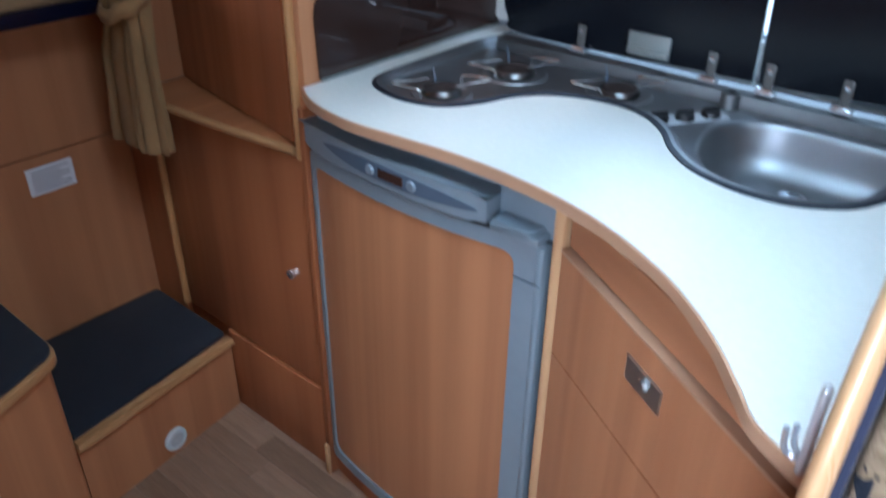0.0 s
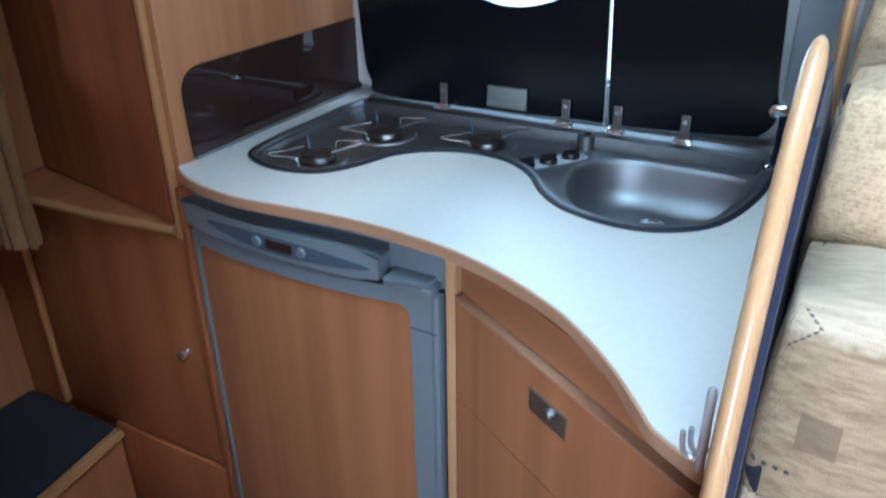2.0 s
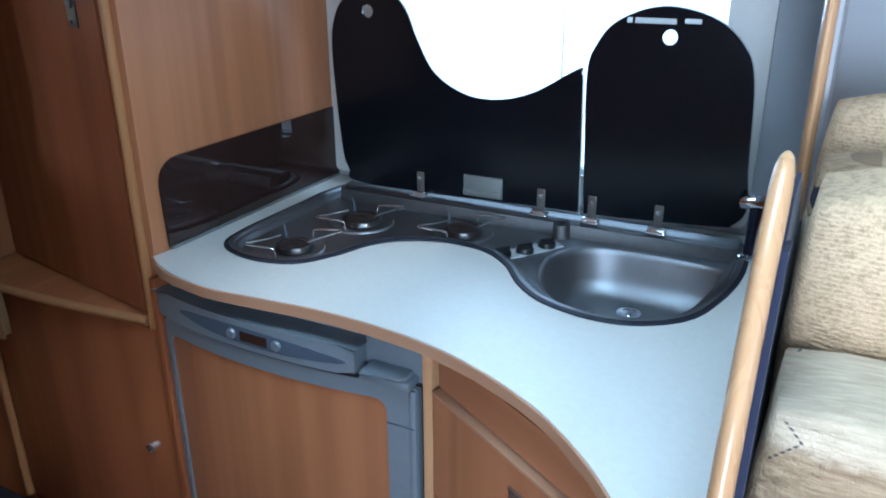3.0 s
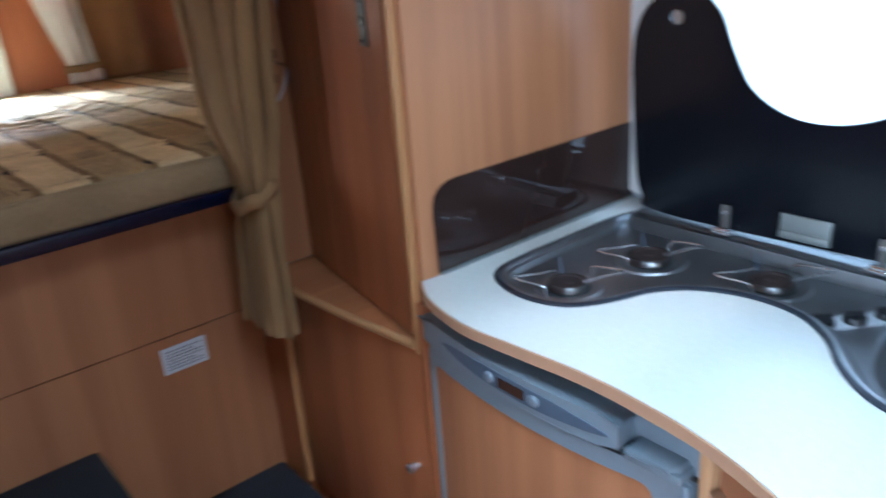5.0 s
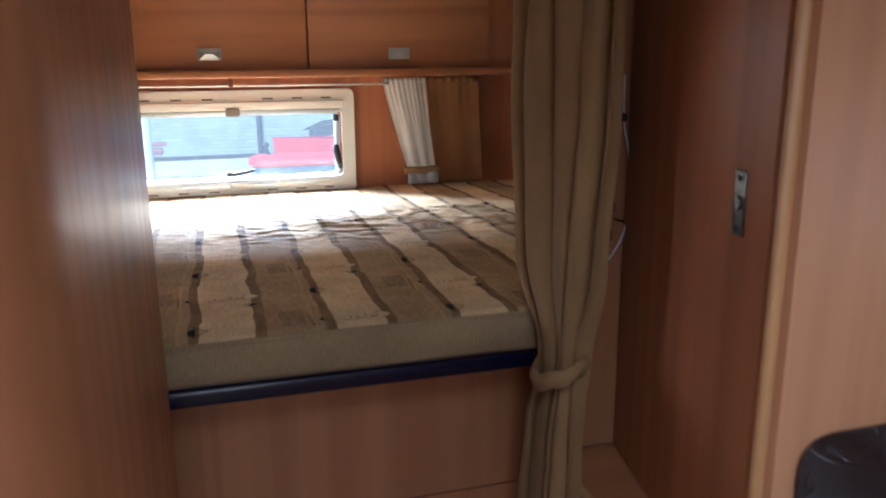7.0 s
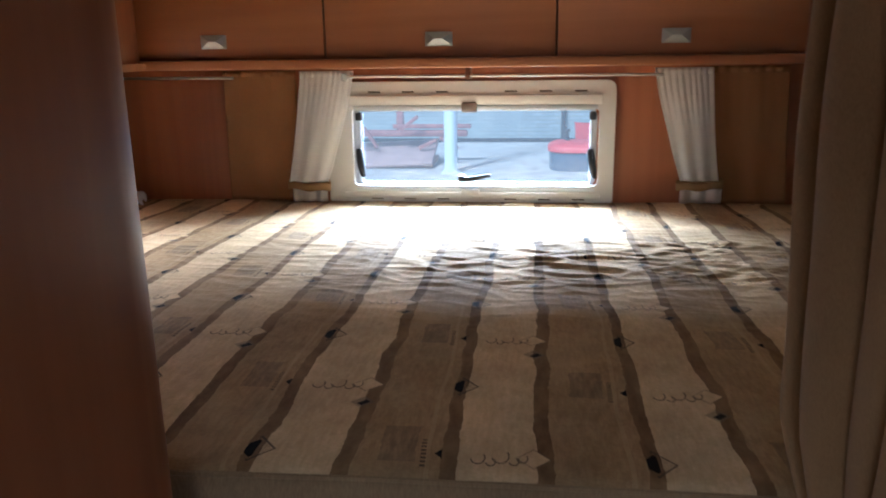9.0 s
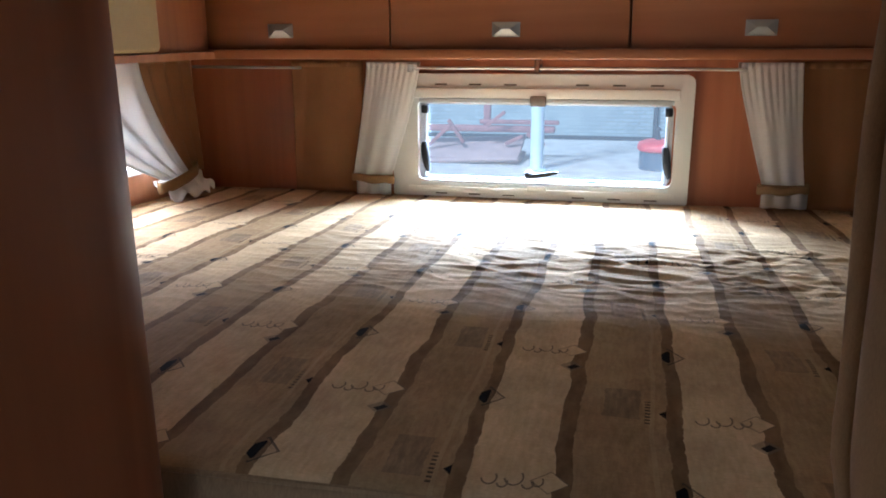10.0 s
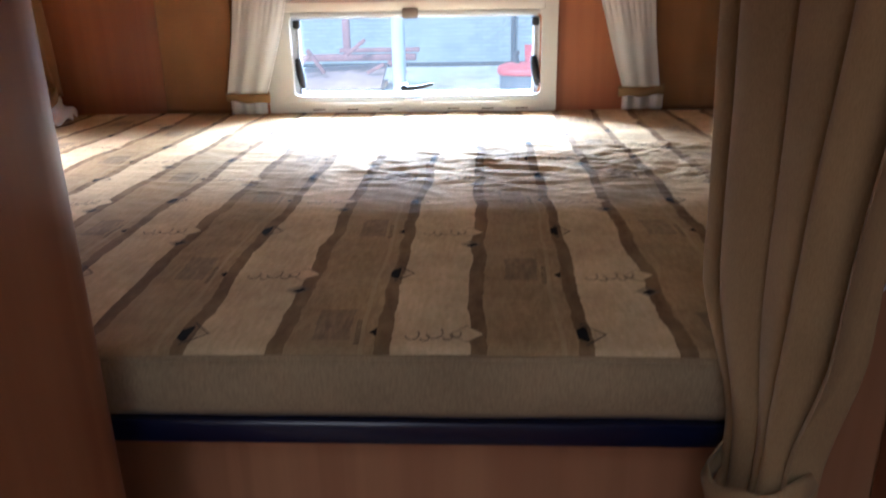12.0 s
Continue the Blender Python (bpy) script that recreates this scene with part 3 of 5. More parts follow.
def lathe(profile, n=20, at=(0, 0, 0)):
    return loops([[(at[0] + r * math.cos(2 * math.pi * k / n), at[1] + r * math.sin(2 * math.pi * k / n), at[2] + z) for k in range(n)] for r, z in profile])


def tube(points, r, n=8):
    """A round bar along a line of points."""
    pts = [Vector(p) for p in points]
    rings, ref = [], None
    for i, p in enumerate(pts):
        t = (pts[min(i + 1, len(pts) - 1)] - pts[max(i - 1, 0)]).normalized()
        if ref is None:
            ref = t.orthogonal().normalized()
        ref = (ref - t * ref.dot(t)).normalized()
        w = t.cross(ref)
        q = r[i] if isinstance(r, (list, tuple)) else r
        rings.append([p + q * (math.cos(2 * math.pi * k / n) * ref + math.sin(2 * math.pi * k / n) * w) for k in range(n)])
    return loops(rings)


def sheet(fn, nu, nv, thick=0.002):
    """A cloth: fn(u, v) gives the place; a little thickness."""
    bm = bmesh.new()
    rows = [[bm.verts.new(fn(i / nu, j / nv)) for i in range(nu + 1)] for j in range(nv + 1)]
    for j in range(nv):
        for i in range(nu):
            bm.faces.new((rows[j][i], rows[j][i + 1], rows[j + 1][i + 1], rows[j + 1][i]))
    bm.normal_update()
    if thick:
        bmesh.ops.solidify(bm, geom=bm.faces[:], thickness=thick)
    return bm


def panel_between(a, b, thick, z0, z1, r=0.0):
    """An upright board from plan point a to b; its thickness goes to the left of that way."""
    a, b = Vector(a), Vector(b)
    t = (b - a).normalized()
    w = Vector((-t.y, t.x)) * thick
    return bevel(plate([a, b, b + w, a + w], z0, z1), r)


def on_line(a, b, s, off=0.0):
    """The plan point s metres along from a to b, off to the right of that way."""
    a, b = Vector(a), Vector(b)
    t = (b - a).normalized()
    return a + t * s + Vector((t.y, -t.x)) * off

# ---------------------------------------------------------------- shell of the van
X0, X1, Y0, Y1, TOP = -3.15, 2.40, -0.70, 1.50, 1.98


def wall_with_hole(name, label, axis, at, thick, lo, hi, z0, z1, holes, mat):
    """A wall across axis with rectangular openings (lo, hi, z0, z1) right through it."""
    V = Vector
    outer = [V((lo, z0)), V((hi, z0)), V((hi, z1)), V((lo, z1))]
    hs = [rounded([V((a, c)), V((b, c)), V((b, d)), V((a, d))], 0.03, 4) for a, b, c, d in holes]
    m = (Matrix.Translation((0, at, 0)) @ upright()) if axis == "y" else (Matrix.Translation((at, 0, 0)) @ sideways())
    return single(name, plate(outer, 0, thick, hs, m), mat, label, "wall", kind="structure", smooth=0)


wall_with_hole("wall_right", "grey vinyl-lined van side wall with a window", "y", Y1, 0.04, X0 - 0.04, X1 + 0.04, FLOOR - 0.05, TOP + 0.05, [(-0.86, -0.12, 0.97, 1.335)], WALL_GREY)
# The second hole is added for the side lamp.
wall_with_hole("wall_left", "wood-lined van side wall with a window and an added opening", "y", Y0 - 0.04, 0.04, X0 - 0.04, X1 + 0.04, FLOOR - 0.05, TOP + 0.05, [(-2.94, -2.30, 1.135, 1.40), (0.07, 0.97, 0.86, 1.56)], WOOD)
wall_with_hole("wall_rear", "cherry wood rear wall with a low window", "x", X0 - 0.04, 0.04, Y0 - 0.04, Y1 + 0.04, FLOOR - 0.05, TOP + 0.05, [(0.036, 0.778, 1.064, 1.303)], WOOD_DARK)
# This hole is added for the front lamp.
wall_with_hole("wall_front", "plain front wall with an added lamp opening", "x", X1, 0.04, Y0 - 0.04, Y1 + 0.04, FLOOR - 0.05, TOP + 0.05, [(-0.35, 1.05, 1.12, 1.78)], CEILING)
V2 = Vector
# The square hole is added for the roof lamp.
single("ceiling", plate([V2((X0, Y0)), V2((X1, Y0)), V2((X1, Y1)), V2((X0, Y1))], TOP, TOP + 0.04, [[V2((-0.45, 0.23)), V2((0.21, 0.23)), V2((0.21, 0.89)), V2((-0.45, 0.89))]]), CEILING, "pale vinyl van ceiling with an added roof opening", "ceiling", kind="structure", smooth=0)
floor = single("floor", box(X0, X1, Y0, Y1, FLOOR - 0.04, FLOOR - 0.004), WOOD_DARK, "wood-effect vinyl plank floor", "floor", kind="structure")

# washroom wall: a block with rounded corners beside the aisle
wash = [V2((-1.480, 0.245)), V2((-0.62, 0.245)), V2((-0.62, -0.69)), V2((-1.480, -0.69))]
single("wall_washroom", plate(rounded(wash, [0.08, 0.20, 0.01, 0.01], 12), FLOOR, TOP - 0.002), WOOD_SHADED, "cherry wood washroom wall with rounded corners", "wall", kind="structure")

# ---------------------------------------------------------------- outside
single("ground", box(-60, 40, -50, 40, -0.95, -0.75), ASPHALT, "grey concrete yard outside the van", "ground", kind="structure")
shed = thing("shed", "long green-grey painted brick shed across the yard", "shed", (-18.7, 0, -0.75))
part("wall", box(-19.1, -18.7, -16, 16, -0.75, 4.6), SHEET_GREEN, shed, smooth=0)
part("base_strip", box(-18.7, -18.66, -16, 16, -0.75, -0.66), TYRE, shed, "dark strip along the foot of the wall")
part("roof", box(-20.0, -18.3, -16.4, 16.4, 4.6, 4.8), TYRE, shed, "dark flat roof")
part("downpipe", tube([(-18.62, 1.30, -0.66), (-18.62, 1.30, 4.5)], 0.055, 10), TYRE, shed, "dark downpipe")
trailer = thing("farm_trailer", "rusty red steel farm implement in the yard, paled for haze", "trailer", (-15.6, -2.0, -0.75))
part("drawbar", box(-15.7, -15.5, -3.3, -0.62, -0.25, -0.13, 0.03), RUSTY_RED_HAZED, trailer)
part("load_bed", moved(box(-0.6, 0.6, -0.95, 0.95, -0.03, 0.03, 0.02), Matrix.Translation((-15.35, -2.15, -0.56)) @ Euler((radians(3), radians(14), 0)).to_matrix().to_4x4()), WEATHERED, trailer, "faded pinkish grey board")
part("load_side", box(-15.9, -14.9, -3.0, -1.2, -0.75, -0.64, 0.02), WEATHERED, trailer)
part("mast", box(-15.68, -15.56, -1.98, -1.84, -0.2, 0.50, 0.03), RUSTY_RED_HAZED, trailer)
part("cross_beam", box(-15.66, -15.54, -2.05, -0.55, -0.10, -0.02, 0.02), RUSTY_RED_HAZED, trailer)
for ty, tz, ta, ln in ((-2.75, -0.28, 42, 0.32), (-2.45, -0.22, -55, 0.26), (-1.70, 0.02, 38, 0.22), (-1.35, -0.36, 25, 0.18), (-0.95, -0.34, -32, 0.2)):
    part("brace", moved(box(-0.04, 0.04, -ln, ln, -0.035, 0.035, 0.015), Matrix.Translation((-15.3, ty, tz)) @ Euler((radians(ta), 0, 0)).to_matrix().to_4x4()), RUSTY_RED_HAZED, trailer)
post = thing("yard_post", "pale blue steel post standing in the yard", "post", (-14.4, -0.82, -0.75))
part("shaft", tube([(-14.4, -0.82, -0.75), (-14.4, -0.82, 4.0)], 0.115, 16), POST_PAINT, post)
part("foot_plate", box(-14.55, -14.25, -0.97, -0.67, -0.75, -0.73), POST_PAINT, post)
red_cart = thing("red_cart", "red topped cart with a dark skirt parked in the yard", "cart", (-15, 1.7, -0.75))
deck_line = rounded([V2((-15.5, 0.88)), V2((-14.5, 0.88)), V2((-14.5, 3.1)), V2((-15.5, 3.1))], 0.42, 8)
part("deck_lid", loops([[(p.x, p.y, z) for p in shrunk(deck_line, d)] for d, z in ((0.02, -0.43), (0.0, -0.41), (0.0, -0.36), (0.03, -0.315), (0.12, -0.28), (0.30, -0.265))]), RED_PAINT, red_cart, "rounded red lid")
part("skirt", plate(shrunk(deck_line, 0.04), -0.75, -0.42), GREY_DARK, red_cart, "dark blue-grey skirt")
red_box = thing("red_crate", "tall red crate behind the cart in the yard", "crate", (-16.4, 2.3, -0.75))
part("foot", box(-16.58, -16.17, 1.6, 3.1, -0.75, -0.60), TYRE, red_box, "dark base")
part("crate", bevel(plate([V2((1.50, -0.60)), V2((3.2, -0.60)), V2((3.2, -0.10)), V2((1.47, -0.10))], -16.60, -16.15, (), sideways()), 0.05, 3), RED_PAINT, red_box)
part("handle", tube([(-15.1, 1.24, -0.29), (-15.1, 1.20, -0.12), (-15.1, 1.26, -0.06)], 0.05, 8), TYRE, red_cart)
machine = thing("yard_machine", "dark machine standing behind the red cart", "machine", (-17.3, 2.8, -0.75))
part("body", box(-17.6, -17.0, 2.3, 3.4, -0.75, 0.0, 0.06), TYRE, machine)
part("cowl", bevel(plate([V2((2.35, -0.01)), V2((3.2, -0.01)), V2((3.0, 0.14)), V2((2.6, 0.10))], -17.5, -17.1, (), sideways()), 0.04), TYRE, machine)
neighbour = thing("white_building", "white rendered building close beside the van", "building", (-0.5, 4.4, -0.75))
part("wall", box(-9, 8, 4.4, 4.7, -0.75, 5.0), PALE_WALL, neighbour)
for k in range(14):
    part("board", box(-9, 8, 4.385, 4.405, -0.6 + k * 0.36, -0.6 + k * 0.36 + 0.350, 0.006), PALE_WALL, neighbour)

# ---------------------------------------------------------------- windows
def ring_xz(x0, x1, z0, z1, w, y0, y1, r, ri):
    o = rounded([V2((x0, z0)), V2((x1, z0)), V2((x1, z1)), V2((x0, z1))], r)
    i = rounded([V2((x0 + w[0], z0 + w[1])), V2((x1 - w[2], z0 + w[1])), V2((x1 - w[2], z1 - w[3])), V2((x0 + w[0], z1 - w[3]))], ri)
    return plate(o, y0, y1, [i])


rear = thing("window_rear", "cream-framed low hinged rear window above the bed", "window", (X0, 0.40, 1.02), kind="structure")
SW = sideways()
part("window_frame", bevel(moved(ring_xz(-0.035, 0.828, 1.020, 1.382, (0.078, 0.050, 0.046, 0.080), 0, 0.020, [0.008, 0.008, 0.028, 0.028], 0.018), Matrix.Translation((X0 + 0.001, 0, 0)) @ SW), 0.003), FRAME, rear)
part("sash", bevel(moved(ring_xz(0.040, 0.784, 1.066, 1.304, (0.014, 0.009, 0.014, 0.012), 0, 0.016, 0.02, 0.012), Matrix.Translation((X0 - 0.028, 0, 0)) @ SW), 0.003), GREY_LIGHT, rear, "pale grey inner sash")
pane = part("pane", moved(plate([V2((0.045, 1.07)), V2((0.78, 1.07)), V2((0.78, 1.30)), V2((0.045, 1.30))], 0, 0.003), Matrix.Translation((X0 - 0.034, 0, 0)) @ SW), PANE, rear, "clear tinted acrylic pane", smooth=0)
pane.visible_shadow = False
for k in (0, 1, 2, 4, 5, 6):
    yy = 0.115 + k * 0.102
    part("blind_slot", box(X0 + 0.019, X0 + 0.0225, yy - 0.018, yy + 0.018, 1.3495, 1.3545), FRAME_DARK, rear, smooth=0)
    part("blind_slot", box(X0 + 0.019, X0 + 0.0225, yy - 0.018, yy + 0.018, 1.0275, 1.0315), FRAME_DARK, rear, smooth=0)
part("blind_cassette", box(X0 + 0.018, X0 + 0.032, 0.012, 0.790, 1.3135, 1.3430, 0.005), FRAME, rear)
part("blind_cassette", box(X0 + 0.018, X0 + 0.0235, 0.012, 0.790, 1.0345, 1.0500, 0.0025), FRAME, rear)
part("blind_rail", box(X0 + 0.012, X0 + 0.030, 0.05, 0.775, 1.299, 1.3125, 0.003), GREY_LIGHT, rear)
part("blind_rail", box(X0 + 0.003, X0 + 0.0225, 0.05, 0.775, 1.0525, 1.0665, 0.004), WHITE_PLASTIC, rear)
part("blind_grip", box(X0 + 0.026, X0 + 0.040, 0.378, 0.424, 1.292, 1.322, 0.005), GRIP, rear, "grey-brown blind grip")
part("blind_grip", box(X0 + 0.020, X0 + 0.036, 0.375, 0.430, 1.042, 1.062, 0.005), FRAME, rear)
for yy in (0.060, 0.764):
    st = part("stay_arm", tube([(X0 - 0.012, yy, 1.075), (X0 - 0.012, yy, 1.285)], 0.0065), GREY_LIGHT, rear)
    part("stay_knob", tube(spline([(X0 - 0.004, yy - 0.004, 1.180), (X0 - 0.002, yy - 0.002, 1.160), (X0 + 0.002, yy + 0.002, 1.130), (X0 + 0.004, yy + 0.007, 1.105), (X0 + 0.004, yy + 0.011, 1.092)], 3, False), [0.0045 + 0.0075 * math.sin(math.pi * min(1.0, (k + 2) / 14)) for k in range(13)], 10), BLACK, st, "black stay clamp")
    part("stay_hinge", box(X0 - 0.014, X0 + 0.004, yy - 0.011, yy + 0.011, 1.265, 1.290, 0.005), BLACK, st)
latch = part("latch", tube(spline([(X0 + 0.018, 0.372, 1.092), (X0 + 0.024, 0.392, 1.090), (X0 + 0.026, 0.425, 1.095), (X0 + 0.024, 0.448, 1.100), (X0 + 0.020, 0.462, 1.101)], 3, False), [0.0085, 0.0085, 0.0085, 0.008, 0.0075, 0.0075, 0.007, 0.007, 0.0065, 0.006, 0.0055, 0.005, 0.0035], 10), BLACK, rear, "black lever handle")
part("latch_boss", moved(lathe([(0.012, -0.02), (0.012, 0.006), (0.009, 0.012), (0.002, 0.014)], 16), Matrix.Translation((X0 + 0.012, 0.376, 1.091)) @ Euler((0, radians(90), 0)).to_matrix().to_4x4()), BLACK, latch)

kw = thing("window_kitchen", "cream-framed kitchen window behind the hob lids", "window", (-0.5, Y1, 0.95), kind="structure")
UPR = upright()
part("window_frame", bevel(moved(ring_xz(-0.962, -0.062, 0.915, 1.47, (0.125, 0.06, 0.075, 0.14), 0, 0.016, 0.02, 0.02), Matrix.Translation((0, Y1 - 0.017, 0)) @ UPR), 0.003), FRAME, kw)
part("sash", bevel(moved(ring_xz(-0.862, -0.118, 0.965, 1.338, (0.016, 0.016, 0.016, 0.012), 0, 0.014, 0.02, 0.012), Matrix.Translation((0, Y1 + 0.012, 0)) @ UPR), 0.003), GREY_LIGHT, kw)
part("mullion", box(-0.4385, -0.4365, Y1 + 0.012, Y1 + 0.016, 0.97, 1.335), CEILING, kw)
for xx in (-0.775, -0.669, -0.576, -0.426, -0.323, -0.223):
    part("blind_slot", box(xx - 0.013, xx + 0.013, Y1 - 0.020, Y1 - 0.0165, 1.3555, 1.3605), FRAME_DARK, kw, smooth=0)
part("blind_rail", box(-0.845, -0.135, Y1 - 0.022, Y1 - 0.006, 1.322, 1.334, 0.003), GREY_LIGHT, kw)

lw = thing("window_bed_side", "cream-framed side window by the bed", "window", (-2.62, Y0, 1.05), kind="structure")
part("window_frame", bevel(moved(ring_xz(-3.00, -2.24, 1.115, 1.43, (0.06, 0.02, 0.06, 0.03), 0, 0.018, 0.03, 0.02), Matrix.Translation((0, Y0 + 0.001, 0)) @ UPR), 0.003), FRAME, lw)
# Unseen hatch added round the roof lamp; its lid blocks the sun.
hatch = thing("added_roof_hatch", "added roof hatch frame, out of view in the ceiling", "hatch", (-0.12, 0.56, TOP), kind="structure")
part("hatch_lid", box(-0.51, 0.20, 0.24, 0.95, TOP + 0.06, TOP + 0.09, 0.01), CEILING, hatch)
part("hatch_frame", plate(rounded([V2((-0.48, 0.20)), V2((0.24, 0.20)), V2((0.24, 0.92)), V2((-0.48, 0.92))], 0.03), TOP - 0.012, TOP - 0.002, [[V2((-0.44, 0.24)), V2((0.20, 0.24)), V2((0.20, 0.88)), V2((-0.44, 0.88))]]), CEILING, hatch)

# ---------------------------------------------------------------- kitchen
# worktop: control points of the front sweep, then the straight back
front = spline([(-0.972, 0.935), (-0.905, 0.897), (-0.80, 0.876), (-0.69, 0.882), (-0.59, 0.889), (-0.49, 0.885), (-0.39, 0.870), (-0.29, 0.836), (-0.195, 0.784), (-0.119, 0.719), (-0.069, 0.661), (-0.040, 0.627), (0.012, 0.598)], 5, False)
tray_line = spline([(-0.893, 1.04), (-0.906, 1.12), (-0.905, 1.27), (-0.902, 1.385), (-0.860, 1.447), (-0.70, 1.456), (-0.40, 1.456), (-0.125, 1.456), (-0.058, 1.425), (-0.044, 1.335), (-0.052, 1.225), (-0.085, 1.11), (-0.145, 1.055), (-0.215, 1.041), (-0.295, 1.062), (-0.352, 1.108), (-0.398, 1.168), (-0.458, 1.211), (-0.535, 1.220), (-0.610, 1.194), (-0.658, 1.145), (-0.685, 1.075), (-0.722, 1.020), (-0.78, 0.999), (-0.845, 1.006)], 5)
work = thing("worktop", "white laminate kitchen worktop with a wavy wood-edged front", "worktop", (-0.5, 1.2, 0.87))
outer = front + [V2((0.012, 1.495)), V2((-0.962, 1.495)), V2((-0.962, 0.95))]
part("top", plate(outer, 0.882, 0.900, [shrunk(tray_line, 0.006)]), WORKTOP, work, smooth=30)
lip = front
lip_out = []
for i, p in enumerate(lip):
    t = (lip[min(i + 1, len(lip) - 1)] - lip[max(i - 1, 0)]).normalized()
    lip_out.append(p + Vector((t.y, -t.x)) * 0.0035)
part("front_lip", bevel(plate(lip_out + list(reversed(lip)), 0.8805, 0.8985), 0.001, 1), WOOD_LIP, work, "light wood front lip")
part("screw_cap", lathe([(0.0, 0.0), (0.006, 0.0), (0.006, 0.003), (0.003, 0.004)], 12, (-0.060, 0.690, 0.850)), WHITE_PLASTIC, work)

# steel hob and sink unit
unit = thing("hob_sink_unit", "brushed steel three-burner hob and sink in one tray", "hob", (-0.5, 1.22, 0.90))
rings = [[(p.x, p.y, z) for p in shrunk(tray_line, d)] for d, z in ((0.010, 0.9005), (0.0, 0.9005), (0.001, 0.9045), (0.006, 0.9062), (0.010, 0.9050), (0.0125, 0.9005), (0.0155, 0.8998), (0.0185, 0.8990), (0.021, 0.8935), (0.026, 0.8905))]
part("rim", loops(rings, False, False), STEEL_DECK, unit)
ledge = [(1.362, 0.8907), (1.3635, 0.909), (1.366, 0.9145), (1.370, 0.9155), (1.374, 0.9135), (1.379, 0.9135), (1.382, 0.9165), (1.388, 0.9185), (1.412, 0.9185), (1.412, 0.8907)]
part("hinge_ledge", loops([[(x, y + dy, z) for y, z in ledge] for x, dy in ((-0.872, 0.010), (-0.862, 0.0), (-0.072, 0.0), (-0.060, 0.010))]), RAIL, unit, "raised steel hinge ledge")
part("hinge_post", lathe([(0.019, 0.8907), (0.0165, 0.895), (0.016, 0.9135), (0.0145, 0.9165), (0.004, 0.9168)], 24, (-0.371, 1.362, 0)), RAIL, unit, "round steel boss")
bowl_line = spline([(-0.352, 1.20), (-0.326, 1.133), (-0.28, 1.088), (-0.215, 1.067), (-0.146, 1.080), (-0.100, 1.128), (-0.077, 1.225), (-0.067, 1.314), (-0.090, 1.346), (-0.19, 1.353), (-0.275, 1.350), (-0.330, 1.318), (-0.358, 1.262)], 6)
deck = bmesh.new()
edges = []
inner = [p for p in shrunk(tray_line, 0.022) if min((p - q).length for q in tray_line) > 0.0208]
for loop in (inner, bowl_line):
    vs = [deck.verts.new((p.x, p.y, 0.8905)) for p in loop]
    edges += [deck.edges.new((vs[i], vs[(i + 1) % len(vs)])) for i in range(len(vs))]
bmesh.ops.triangle_fill(deck, use_beauty=True, use_dissolve=False, edges=edges)
part("deck", deck, STEEL_DECK, unit, smooth=0)
bowl_mid = sum(bowl_line, V2((0, 0))) / len(bowl_line)
brings = [[(p.x, p.y, z) for p in shrunk(bowl_line, d)] for d, z in ((-0.003, 0.8907), (0.002, 0.8900), (0.007, 0.8865), (0.010, 0.878), (0.015, 0.860), (0.021, 0.842), (0.029, 0.828), (0.040, 0.8175))]
brings += [[(bowl_mid.x + (p.x - bowl_mid.x) * f, bowl_mid.y + (p.y - bowl_mid.y) * f, z) for p in shrunk(bowl_line, 0.040)] for f, z in ((0.92, 0.8120), (0.80, 0.8085), (0.5, 0.8078), (0.12, 0.8075))]
part("bowl", loops(brings, False, True), STEEL, unit, smooth=60)
part("rubber_seal", loops([[(p.x, p.y, z) for p in shrunk(tray_line, d)] for d, z in ((-0.006, 0.9004), (-0.006, 0.9032), (-0.002, 0.9050), (0.0015, 0.9050), (0.0015, 0.9004))], False, False), RUBBER, unit, "dark rubber sealing edge")
part("drain", lathe([(0.022, 0.8082), (0.021, 0.8108), (0.017, 0.8112), (0.015, 0.8100), (0.012, 0.8088), (0.005, 0.8086), (0.004, 0.8105), (0.001, 0.8108)], 22, (-0.211, 1.265, 0)), CHROME, unit)
part("drain_hole", lathe([(0.005, 0.8082), (0.005, 0.8094), (0.002, 0.8096)], 12, (-0.267, 1.237, 0)), BLACK, unit)

def burner(x, y, s):
    dish = part("burner_dish", lathe([(0.066 * s, 0.0), (0.063 * s, 0.003), (0.057 * s, 0.0035), (0.050 * s, 0.001), (0.040 * s, 0.0006)], 30, (x, y, 0.8907)), STEEL, unit)
    cup = part("burner_cup", lathe([(0.041 * s, 0.0), (0.043 * s, 0.003), (0.040 * s, 0.009), (0.038 * s, 0.0110), (0.0355 * s, 0.0110), (0.0345 * s, 0.0095)], 28, (x, y, 0.892)), CUP, dish, "dull cast alloy burner ring")
    part("burner_cap", lathe([(0.0345 * s, 0.0098), (0.0335 * s, 0.0115), (0.027 * s, 0.0118), (0.025 * s, 0.0095), (0.010 * s, 0.0095), (0.008 * s, 0.0110), (0.002, 0.0112)], 24, (x, y, 0.892)), PLUG, cup, "dark brown burner centre")


def support(x, y, turn):
    """Bright wire pan support: a bent hairpin on either side of the flame."""
    ca, sa = math.cos(radians(turn)), math.sin(radians(turn))
    for side in (-1, 1):
        q = [(0.040, 0.036, 0.892), (0.041, 0.035, 0.906), (0.048, 0.031, 0.9115), (0.082, 0.010, 0.9135), (0.0865, 0.003, 0.9140), (0.082, -0.003, 0.9135), (0.050, -0.012, 0.9120), (0.020, -0.026, 0.9105)]
        line = [(x + ca * u * side - sa * w * side, y + sa * u * side + ca * w * side, h) for u, w, h in q]
        part("pan_support", tube(spline(line, 3, False), 0.0020, 7), WIRE, unit, "bright bent wire pan support")


